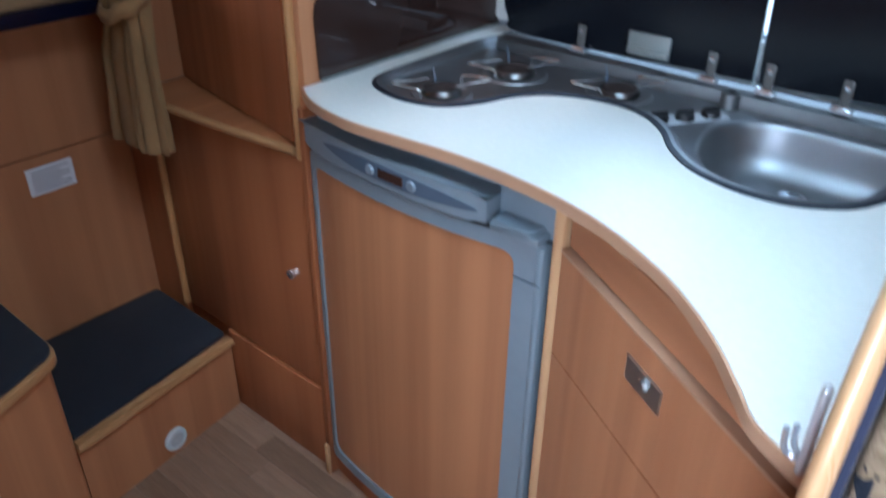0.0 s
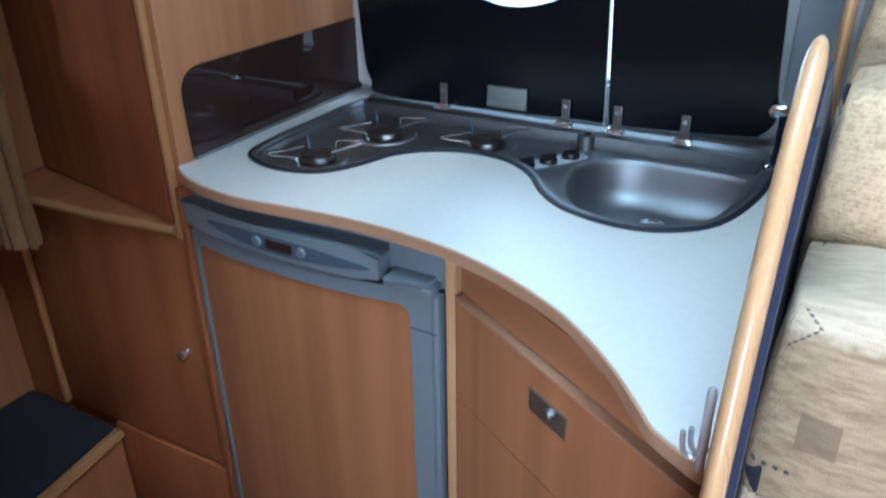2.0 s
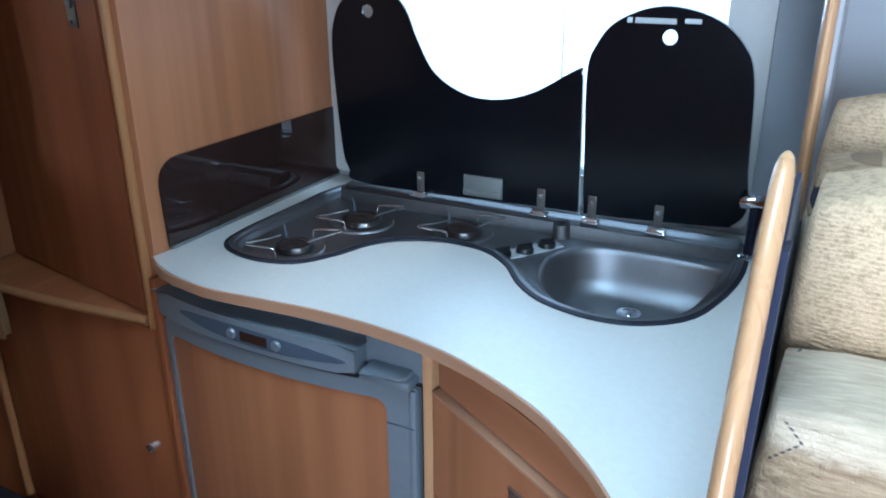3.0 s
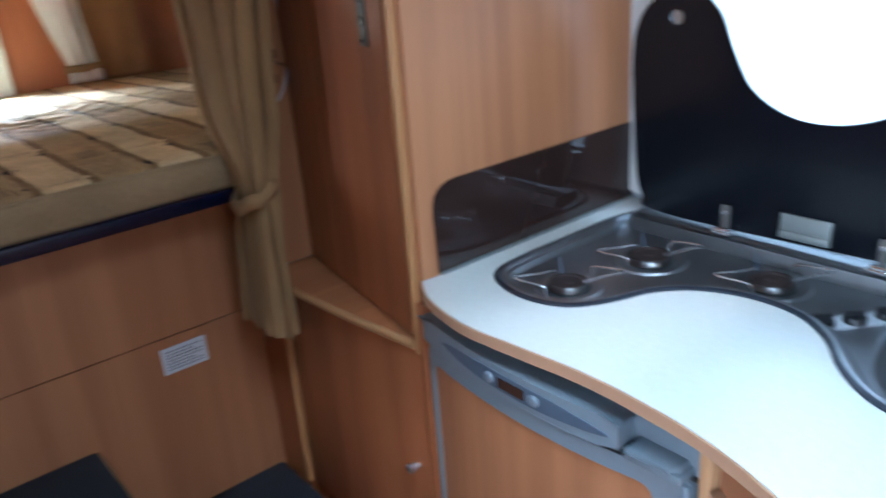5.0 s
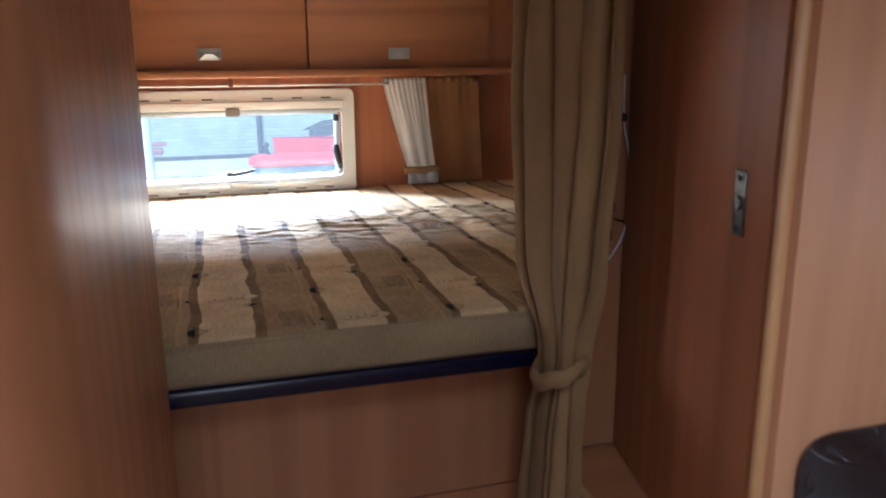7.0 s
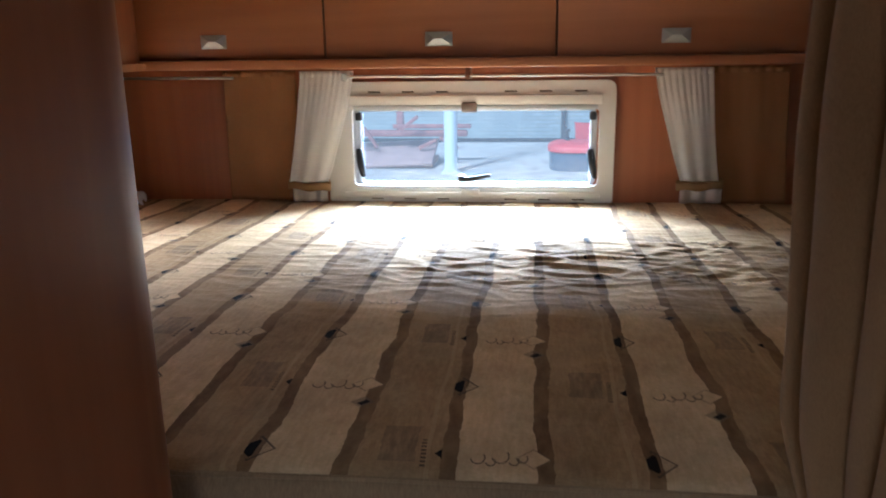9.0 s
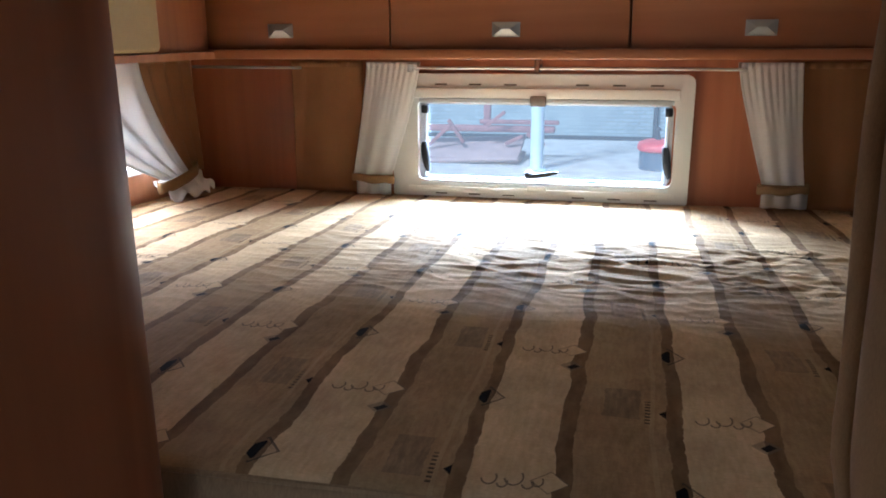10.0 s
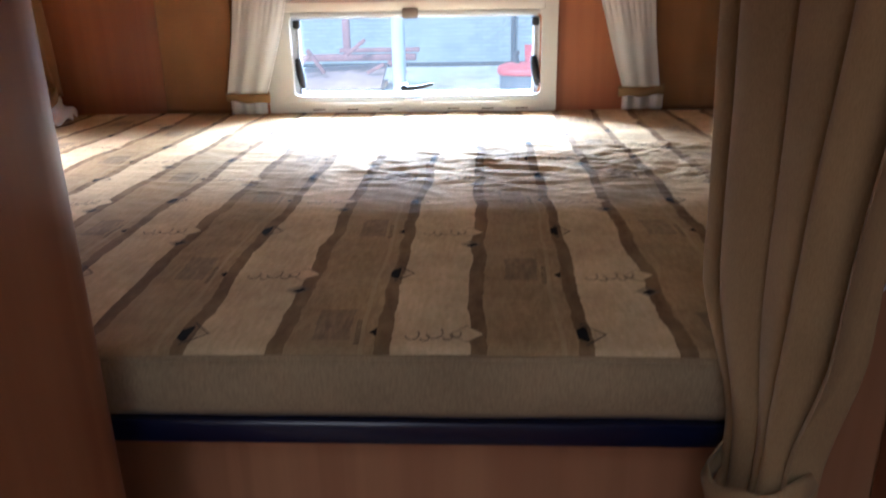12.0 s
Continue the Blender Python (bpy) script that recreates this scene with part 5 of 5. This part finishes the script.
low = thing("low_cabinet", "low cherry wood cabinet with one door under the corner shelf", "cabinet", (-1.25, 1.1, FLOOR))
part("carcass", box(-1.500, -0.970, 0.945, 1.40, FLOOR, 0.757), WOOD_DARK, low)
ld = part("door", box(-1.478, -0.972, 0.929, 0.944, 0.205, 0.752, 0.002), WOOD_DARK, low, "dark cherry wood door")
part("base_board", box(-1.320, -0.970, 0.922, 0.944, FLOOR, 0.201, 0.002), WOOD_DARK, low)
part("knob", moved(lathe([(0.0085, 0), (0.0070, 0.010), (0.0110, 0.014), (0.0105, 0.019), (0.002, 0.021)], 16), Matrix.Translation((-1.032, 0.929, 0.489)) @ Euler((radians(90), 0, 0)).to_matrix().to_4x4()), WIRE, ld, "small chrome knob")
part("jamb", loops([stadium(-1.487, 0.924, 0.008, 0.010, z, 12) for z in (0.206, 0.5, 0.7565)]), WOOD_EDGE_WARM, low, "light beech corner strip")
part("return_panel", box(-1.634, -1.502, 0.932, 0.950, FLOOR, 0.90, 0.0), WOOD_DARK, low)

# ---------------------------------------------------------------- bed
bed = thing("bed", "raised bed over a panelled cherry wood base with a navy edge", "bed", (-2.3, 0.4, FLOOR))
part("front_panel", box(-1.652, -1.635, 0.10, 0.932, 0.642, 0.946), WOOD, bed)
part("front_panel", box(-1.652, -1.635, 0.10, 0.932, FLOOR, 0.639), WOOD, bed)
part("base_board", box(-3.145, -1.640, -0.69, 1.495, 0.930, 0.9765), WOOD_DARK, bed)
part("edge_trim", bevel(box(-1.640, -1.505, -0.69, 0.938, 0.947, 0.977), 0.006), NAVY, bed, "shiny navy edge trim")
card = thing("notice_card", "small white printed card stuck to the bed base", "card", (-1.634, 0.735, 0.55))
part("card", box(-1.6349, -1.6335, 0.680, 0.786, 0.550, 0.615), CARD, card, smooth=0)
for k in range(7):
    part("text_line", box(-1.6336, -1.6330, 0.690, 0.776 - (0.02 if k % 3 == 2 else 0), 0.558 + k * 0.0075, 0.5605 + k * 0.0075), INK, card, smooth=0)


def bed_top(x, y):
    """Height of the mattress: slack cover with creases across the middle."""
    z = 1.058 - 0.040 * max(0.0, min(1.0, (-x - 1.95) / 1.15)) + 0.004 * noise.noise(Vector((x * 3, y * 3, 0))) + 0.0015 * noise.noise(Vector((x * 14, y * 9, 2)))
    g = math.exp(-((x + 2.36 + 0.05 * y) / 0.24) ** 4) * (0.22 + 0.78 * min(1, max(0, (y + 0.05) / 0.6)))
    w = noise.noise(Vector((x * 4 + 5, y * 3.2, 1.0)))
    w2 = noise.noise(Vector((x * 9 + 2, y * 6 + 4, 3.0)))
    far, _ = noise.voronoi(Vector((x * 15 + 1.6 * w + 1.5 * y, y * 5.5 + 0.8 * w2, 0.0)))
    r1 = max(0.0, 1 - 2.6 * (far[1] - far[0])) ** 1.4
    far, _ = noise.voronoi(Vector((x * 24 - 2.5 * y + w2, y * 10 + w, 3.0)))
    r2 = max(0.0, 1 - 2.6 * (far[1] - far[0])) ** 1.4
    r3 = noise.noise(Vector((x * 20 + 2 * w, y * 8 + w2, 12.0)))
    z += g * (1 + 0.4 * min(1, max(0, (y - 0.45) / 0.4))) * (0.0030 * r1 + 0.0022 * r2 + 0.0014 * r3 - 0.0014)
    g2 = math.exp(-((x + 2.35) / 0.55) ** 2) * 0.6
    z += g2 * (0.0026 * noise.noise(Vector((x * 22 + y * 5, y * 7 - x * 3, 4))) + 0.0028 * r2 ** 1.5)
    return z


mx0, mx1, my0, my1 = -3.142, -1.512, -0.692, 1.490
nx, ny = 330, 240
bm = bmesh.new()
rows = []
for i in range(nx + 1):
    x = mx0 + (mx1 - mx0) * i / nx
    rows.append([bm.verts.new((x, my0 + (my1 - my0) * j / ny, bed_top(x, my0 + (my1 - my0) * j / ny) - 0.010 * max(0, 1 - (mx1 - x) / 0.018) ** 2)) for j in range(ny + 1)])
for i in range(nx):
    for j in range(ny):
        bm.faces.new((rows[i][j], rows[i + 1][j], rows[i + 1][j + 1], rows[i][j + 1]))
mattress = thing("mattress", "mattress in a striped cream and taupe printed cover on the bed", "mattress", (-2.3, 0.4, 0.93))
part("cover", bm, FABRIC, mattress, smooth=180)


def front_face(u, v):
    y = my0 + (my1 - my0) * u
    top = bed_top(mx1, y) - 0.0095
    z = 0.9775 + (top - 0.9775) * v
    b = 0.008 * math.sin(math.pi * v) + 0.003 * noise.noise(Vector((y * 6, v * 2, 3)))
    return (mx1 + b - 0.004 * (1 - v), y, z)


part("side_band", sheet(front_face, 120, 8, 0.004), TAUPE, mattress, "plain taupe side band", smooth=180)
part("core", box(mx0 + 0.01, mx1 - 0.012, my0 + 0.004, my1 - 0.004, 0.9775, 0.998), TAUPE, mattress)
part("piping", tube([(mx1 - 0.002, my0 + (my1 - my0) * k / 80, bed_top(mx1, my0 + (my1 - my0) * k / 80) - 0.009) for k in range(81)], 0.0035, 6), TAUPE, mattress)

# ---------------------------------------------------------------- steps to the bed
s_low = thing("step", "low wooden step with a charcoal carpet mat and round air outlet", "step", (-1.45, 0.7, FLOOR), group="steps to the bed")
lo = [V2((-1.240, 0.492)), V2((-1.302, 0.9195)), V2((-1.634, 0.9195)), V2((-1.634, 0.492))]
part("box", plate([V2((-1.252, 0.492)), V2((-1.310, 0.9195)), V2((-1.634, 0.9195)), V2((-1.634, 0.492))], FLOOR, 0.172), WOOD, s_low)
part("nosing", bevel(plate([V2((-1.238, 0.492)), V2((-1.298, 0.9195)), V2((-1.322, 0.9195)), V2((-1.262, 0.492))], 0.1722, 0.187), 0.004), WOOD_EDGE_FLAT, s_low, "light wood nosing")
part("mat", bevel(plate(rounded([V2((-1.2645, 0.496)), V2((-1.3245, 0.917)), V2((-1.622, 0.917)), V2((-1.622, 0.496))], 0.01), 0.1725, 0.192), 0.003), MAT_CLOTH, s_low, "charcoal carpet mat")
vent = part("vent", moved(lathe([(0.030, 0), (0.030, 0.006), (0.027, 0.010), (0.020, 0.010), (0.018, 0.006)], 26), Matrix.Translation((-1.2805, 0.714, 0.017)) @ Euler((0, radians(90), radians(8))).to_matrix().to_4x4()), WHITE_PLASTIC, s_low, "round white air outlet")
for k in range(5):
    part("vent_slat", moved(box(-0.0012, 0.0012, -0.017, 0.017, -0.001, 0.003), Matrix.Translation((-1.2725, 0.714, 0.017 + (k - 2) * 0.0075)) @ Euler((0, 0, radians(8))).to_matrix().to_4x4()), GREY_LIGHT, vent, smooth=0)

s_up = thing("step", "taller wooden step with a charcoal carpet mat beside the washroom", "step", (-1.35, 0.4, FLOOR), group="steps to the bed")
part("box", plate(rounded([V2((-1.634, 0.249)), V2((-1.122, 0.249)), V2((-1.232, 0.488)), V2((-1.634, 0.488))], [0, 0, 0.02, 0]), FLOOR, 0.415), WOOD, s_up)
un = rounded([V2((-1.634, 0.249)), V2((-1.108, 0.249)), V2((-1.213, 0.503)), V2((-1.634, 0.503))], [0, 0, 0.04, 0])
part("tread", bevel(plate(un, 0.4152, 0.435), 0.006), WOOD_EDGE_FLAT, s_up, "light wood rounded tread board")
part("mat", bevel(plate(rounded([V2((-1.628, 0.252)), V2((-1.121, 0.252)), V2((-1.222, 0.498)), V2((-1.628, 0.498))], [0.01, 0.01, 0.035, 0.01]), 0.4352, 0.442), 0.002), MAT_CLOTH, s_up, "charcoal carpet mat")

# ---------------------------------------------------------------- tied curtain by the bed
def lerp_rows(z, table):
    """Values at height z from rows (z, ...), highest first."""
    for a, b in zip(table, table[1:]):
        if z >= b[0]:
            t = (a[0] - z) / (a[0] - b[0])
            t = t * t * (3 - 2 * t)
            return [p + (q - p) * t for p, q in zip(a[1:], b[1:])]
    return table[-1][1:]


CURT = [(TOP, -1.590, 0.868, -1.326, 0.937, 0.034), (1.45, -1.588, 0.866, -1.324, 0.935, 0.034), (1.15, -1.550, 0.868, -1.334, 0.916, 0.030), (1.000, -1.472, 0.880, -1.364, 0.900, 0.023), (0.958, -1.472, 0.880, -1.366, 0.898, 0.023), (0.85, -1.505, 0.872, -1.350, 0.888, 0.022), (0.672, -1.512, 0.868, -1.338, 0.888, 0.029)]


def hanging(u, v):
    """Four broad uneven folds with deep creases between them, drawn together at the tie."""
    z = TOP + (0.672 - TOP) * v
    xa, ya, xb, yb, amp = lerp_rows(z, CURT)
    q = u + 0.055 * math.sin(8.5 * u + 0.6) + 0.012 * math.sin(9 * v + 12 * u)
    ph = q * 4.25 * math.pi + 0.45
    lobe = math.sqrt(math.sin(ph) ** 2 + 0.02)
    off = 1.7 * amp * (lobe - 0.45) + 0.22 * amp * math.sin(2.6 * ph + 5 * v) + 0.003 * noise.noise(Vector((u * 7, v * 9, 2)))
    bulge = 0.014 * math.sin(math.pi * u)
    lean = 0.35 * amp * math.sin(2 * ph)
    return (xa + (xb - xa) * u - lean, ya + (yb - ya) * u - off - bulge, z + 0.005 * lobe * v)


cur = thing("curtain", "heavy tan curtain gathered by a tie beside the bed", "curtain", (-1.45, 0.88, 0.66))
part("cloth", sheet(hanging, 260, 46, 0), CURTAIN, cur, smooth=180)


def tie(u, v):
    a = 2 * math.pi * u
    z = 0.966 + 0.032 * v + 0.020 * math.cos(a - 1.2) + 0.003 * math.sin(6 * a)
    return (-1.418 + (0.061 - 0.006 * abs(2 * v - 1)) * math.cos(a), 0.870 + (0.050 - 0.005 * abs(2 * v - 1)) * math.sin(a), z)


part("tie_back", sheet(tie, 48, 6, 0.002), CURTAIN, cur, "matching tie-back band", smooth=180)
rack = thing("key_rack", "small brown key rack with brass hooks on the filler panel", "rack", (-1.489, 0.97, 1.2))
for zz, yy in ((1.392, 0.994), (1.236, 0.990), (1.186, 0.986)):
    part("hook_plate", box(-1.4915, -1.480, yy - 0.008, yy + 0.008, zz - 0.010, zz + 0.010, 0.004), BRASS_BROWN, rack)
part("knob", moved(lathe([(0.004, 0), (0.004, 0.010), (0.008, 0.012), (0.007, 0.018), (0.001, 0.020)], 12), Matrix.Translation((-1.480, 0.994, 1.392)) @ Euler((0, radians(90), 0)).to_matrix().to_4x4()), BLACK, rack, "small dark knob")
part("hook", tube([(-1.482, 0.988, 1.222), (-1.468, 0.990, 1.218), (-1.455, 0.998, 1.216)], 0.0035, 8), CHROME, rack, "small chrome hook")
part("cord", tube(spline([(-1.484, 1.004, 1.46), (-1.484, 1.006, 1.385), (-1.480, 1.016, 1.33), (-1.478, 1.020, 1.26), (-1.478, 1.019, 1.22), (-1.480, 1.010, 1.18), (-1.484, 0.994, 1.150), (-1.484, 0.984, 1.138)], 4, False), 0.0018, 8), CARD, rack, "thin pale looped cord")

# ---------------------------------------------------------------- lockers over the bed
LX = -2.908
pel = thing("locker_pelmet", "cherry wood pelmet board under the overhead lockers", "pelmet", (LX, 0.4, 1.43))
part("board", box(X0 + 0.003, LX + 0.006, Y0 + 0.003, Y1 - 0.003, 1.432, 1.448, 0.0), WOOD_LONG, pel)
part("front_lip", box(LX + 0.0065, LX + 0.022, Y0 + 0.003, Y1 - 0.003, 1.429, 1.455, 0.006), WOOD_LONG, pel)
edges_y = (-0.612, 0.030, 0.646, 1.270)
for k in range(3):
    lc = thing("overhead_locker", "cherry wood overhead locker with a satin handle", "locker", (LX, (edges_y[k] + edges_y[k + 1]) / 2, 1.449), group="overhead lockers")
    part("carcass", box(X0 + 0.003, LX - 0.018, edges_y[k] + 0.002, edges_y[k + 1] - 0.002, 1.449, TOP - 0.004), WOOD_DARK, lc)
    d = part("flap", box(LX - 0.017, LX, edges_y[k] + 0.0025, edges_y[k + 1] - 0.0025, 1.4575, TOP - 0.05, 0.002), WOOD_LONG, lc, "cherry wood flap door")
    hy = (-0.279, 0.338, 0.948)[k]
    pl = part("handle", box(LX + 0.0005, LX + 0.004, hy - 0.036, hy + 0.036, 1.484, 1.521, 0.0015), ALU, d, "satin metal handle plate")
    part("handle_grip", loops([[(LX + 0.004, hy - 0.033, 1.4865), (LX + 0.004, hy + 0.033, 1.4865), (LX + 0.004, hy + 0.033, 1.5185), (LX + 0.004, hy - 0.033, 1.5185)], [(LX + 0.0135, hy - 0.012, 1.503), (LX + 0.0135, hy + 0.012, 1.503), (LX + 0.0135, hy + 0.010, 1.505), (LX + 0.0135, hy - 0.010, 1.505)]], False, True), ALU, pl, smooth=0)
end_l = thing("end_locker", "cherry wood end filler beside the overhead lockers", "locker", (LX, 1.38, 1.449))
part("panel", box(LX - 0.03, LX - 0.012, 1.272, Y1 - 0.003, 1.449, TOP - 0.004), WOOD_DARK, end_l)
sl_ = thing("side_locker", "tan fronted side locker with rounded edge above the bed", "locker", (-2.0, -0.55, 1.449))
part("front", bevel(box(-2.606, -1.46, -0.492, -0.452, 1.452, TOP - 0.004), 0.014, 4), TAN_PANEL, sl_, "tan rounded front")
part("carcass", box(-2.90, -1.46, Y0 + 0.003, -0.494, 1.449, TOP - 0.004), WOOD_DARK, sl_)
part("underside", box(-2.900, -1.46, Y0 + 0.003, -0.470, 1.430, 1.4485), WOOD_LONG, sl_)

# curtain rods and window curtains
rod = thing("curtain_rod", "thin steel curtain rod under the lockers", "curtain rod", (X0 + 0.06, 0.4, 1.40), group="curtain rods")
part("rod", tube([(-3.082, 0.03, 1.400), (-3.082, 0.95, 1.398)], 0.0042), ALU, rod)
part("bracket", box(-3.150, -3.072, 0.393, 0.407, 1.388, 1.430, 0.002), BRASS_BROWN, rod)
part("end_stop", lathe([(0.004, -0.012), (0.009, -0.010), (0.009, 0.010), (0.004, 0.012)], 12, (-3.082, 0.036, 1.400)), GREY_LIGHT, rod)
rod2 = thing("curtain_rod", "thin steel curtain rod on the rear wall", "curtain rod", (X0 + 0.06, -0.4, 1.40), group="curtain rods")
part("rod", tube([(-3.082, -0.655, 1.401), (-3.082, -0.30, 1.399)], 0.0042), ALU, rod2)


def drape(name, label, mat, x, top, low, z0, z1, amp, folds, nu=80, nv=28, seed=0.0, puff=1.0):
    """A curtain on the rear wall, from its width at the top to its width at the hem."""
    def fn(u, v):
        z = z1 + (z0 - z1) * v
        s = v ** 1.2
        y = (top[0] + (top[1] - top[0]) * u) * (1 - s) + (low[0] + (low[1] - low[0]) * u) * s
        gather = math.sin(u * folds * 4.6 * math.pi + seed + 0.5 * math.sin(9 * u)) * max(0.0, 1 - 1.7 * v) * (0.25 + 0.75 * puff)
        broad = math.sin(u * folds * 1.35 * math.pi + seed + 1.2 * v) + 0.35 * noise.noise(Vector((u * 6, v * 3, seed)))
        puffy = 0.014 * math.sin(math.pi * min(1.0, u * 1.02)) * (0.3 + 0.7 * math.sin(math.pi * v)) * puff
        return (x + 0.5 * amp * gather + 1.0 * amp * broad * (0.25 + 0.75 * v) + puffy, y + 0.002 * noise.noise(Vector((u * 5, v * 4, seed + 3))), z)
    ob = thing(name, label, "curtain", (x, (top[0] + top[1]) / 2, z0), group="window curtains")
    part("cloth", sheet(fn, nu, nv, 0.0015), mat, ob, smooth=180)
    part("heading_tape", sheet(lambda u, v: (x + 0.0035 + amp * 0.82 * math.sin(u * folds * 4.6 * math.pi + seed + 0.5 * math.sin(9 * u)), top[0] + (top[1] - top[0]) * u, z1 - 0.018 * v), nu, 2, 0.001), mat, ob, smooth=180)
    return ob


def tie_band(ob, x, y0, y1, z, tilt=0.0):
    def fn(u, v):
        a = 2 * math.pi * u
        sag = 0.004 * math.sin(a) + 0.0025 * math.sin(5 * a)
        return (x + (0.013 - 0.004 * abs(2 * v - 1)) * math.sin(a), (y0 + y1) / 2 + (y1 - y0) / 2 * math.cos(a), z + 0.023 * v + tilt * math.cos(a) - sag)
    part("tie_band", sheet(fn, 40, 5, 0.0015), TIE_CLOTH, ob, "gold-brown tie band", smooth=180)


wl_ = drape("net_curtain", "white net curtain gathered beside the rear window", SHEER, -3.098, (-0.100, 0.062), (-0.150, -0.030), 1.085, 1.416, 0.0034, 4, seed=0.4)
tie_band(wl_, -3.096, -0.156, -0.024, 1.064, -0.003)
part("hem", sheet(lambda u, v: (-3.098 + 0.006 * math.sin(u * 17), -0.142 + 0.106 * u, 1.070 - 0.045 * v), 40, 3, 0.0015), SHEER, wl_, smooth=180)
wr_ = drape("net_curtain", "white net curtain gathered beside the rear window", SHEER, -3.098, (0.928, 1.088), (1.016, 1.122), 1.094, 1.416, 0.0034, 4, seed=1.7)
tie_band(wr_, -3.096, 1.006, 1.136, 1.072, 0.003)
part("hem", sheet(lambda u, v: (-3.098 + 0.006 * math.sin(u * 17), 1.018 + 0.118 * u, 1.074 - 0.045 * v), 40, 3, 0.0015), SHEER, wr_, smooth=180)
drape("brown_drape", "brown drape on the rear wall", BROWN_DRAPE, -3.118, (-0.345, -0.120), (-0.350, -0.130), 1.025, 1.418, 0.0028, 3, seed=2.0, puff=0.0)
drape("brown_drape", "brown drape in the rear corner", BROWN_DRAPE, -3.118, (1.085, 1.300), (1.130, 1.320), 1.025, 1.418, 0.0032, 3, seed=0.0, puff=0.0)
# side window: net swept to the corner with its drape


def swept(u, v):
    z = 1.430 + (1.085 - 1.430) * v
    s = v ** 1.6
    x = (-2.28 + (-2.79 + 2.28) * u) * (1 - s) + (-2.86 + (-3.00 + 2.86) * u) * s
    return (x, -0.640 + 0.009 * math.sin(u * 24 + 2 * v) * (1 - 0.5 * s) - 0.01 * s, z)


sn = thing("net_curtain", "white net curtain swept into the corner by the side window", "curtain", (-2.9, -0.64, 1.08), group="window curtains")
part("cloth", sheet(swept, 80, 26, 0.0015), SHEER_DIMMED, sn, smooth=180)
part("tie_band", sheet(lambda u, v: (-2.935 + 0.105 * math.cos(2 * math.pi * u), -0.648 + 0.030 * math.sin(2 * math.pi * u), 1.068 + 0.034 * v - 0.018 * math.cos(2 * math.pi * u)), 30, 3, 0.002), TIE_CLOTH, sn, "gold-brown tie band", smooth=180)


def tail(u, v):
    """The loose hem of the net, spread and crumpled on the mattress."""
    x = -2.84 - 0.24 * u
    return (x + 0.010 * math.sin(7 * v + 4 * u), -0.672 + (0.022 + 0.075 * math.sin(math.pi * min(1.0, 0.15 + 0.75 * u))) * v + 0.006 * math.sin(15 * u), 1.088 - 0.050 * v ** 0.8 + 0.009 * v * math.sin(24 * u + 3 * v) + 0.008 * noise.noise(Vector((6 * u, 4 * v, 1))))


part("tail", sheet(tail, 64, 12, 0.0015), SHEER_DIMMED, sn, smooth=180)


def side_drape(u, v):
    z = 1.428 + (1.085 - 1.428) * v
    x0_, x1_ = -2.74 + (-2.97 + 2.74) * v ** 1.5, -3.06 - 0.03 * v
    return (x0_ + (x1_ - x0_) * u, -0.662 + 0.010 * math.sin(u * 26 + v), z)


sd = thing("brown_drape", "brown drape gathered in the corner by the side window", "curtain", (-3.0, -0.66, 1.08), group="window curtains")
part("cloth", sheet(side_drape, 60, 20, 0.0015), BROWN_DRAPE, sd, smooth=180)
part("heading_tape", sheet(lambda u, v: (-2.74 - 0.32 * u, -0.659 + 0.010 * math.sin(u * 26), 1.430 - 0.018 * v), 60, 2, 0.001), BROWN_DRAPE, sd, smooth=180)

# ---------------------------------------------------------------- vinyl planks, last
rnd = random.Random(5)
width = 0.0625
lengths = (0.28, 0.40, 0.52)
plank_mesh = {L: mesh_of("plank", box(-L / 2 + 0.0002, L / 2 - 0.0002, -width / 2 + 0.0002, width / 2 - 0.0002, -0.004, 0.0, 0.0008, 1), PLANK) for L in lengths}
yy = -0.66
while yy < 0.93:
    xx = -1.27 - rnd.random() * 0.3
    while xx < X1 - 0.3:
        L = lengths[rnd.randrange(3)]
        if not (xx + L / 2 < -0.6 and yy < 0.21) and xx + L < X1 and not (yy > 0.62 and 0.0 < xx + L / 2 < 0.62):
            pl = new("plank", plank_mesh[L])
            pl.parent = floor
            pl.location = (xx + L / 2, yy + width / 2, FLOOR)
        xx += L
    yy += width
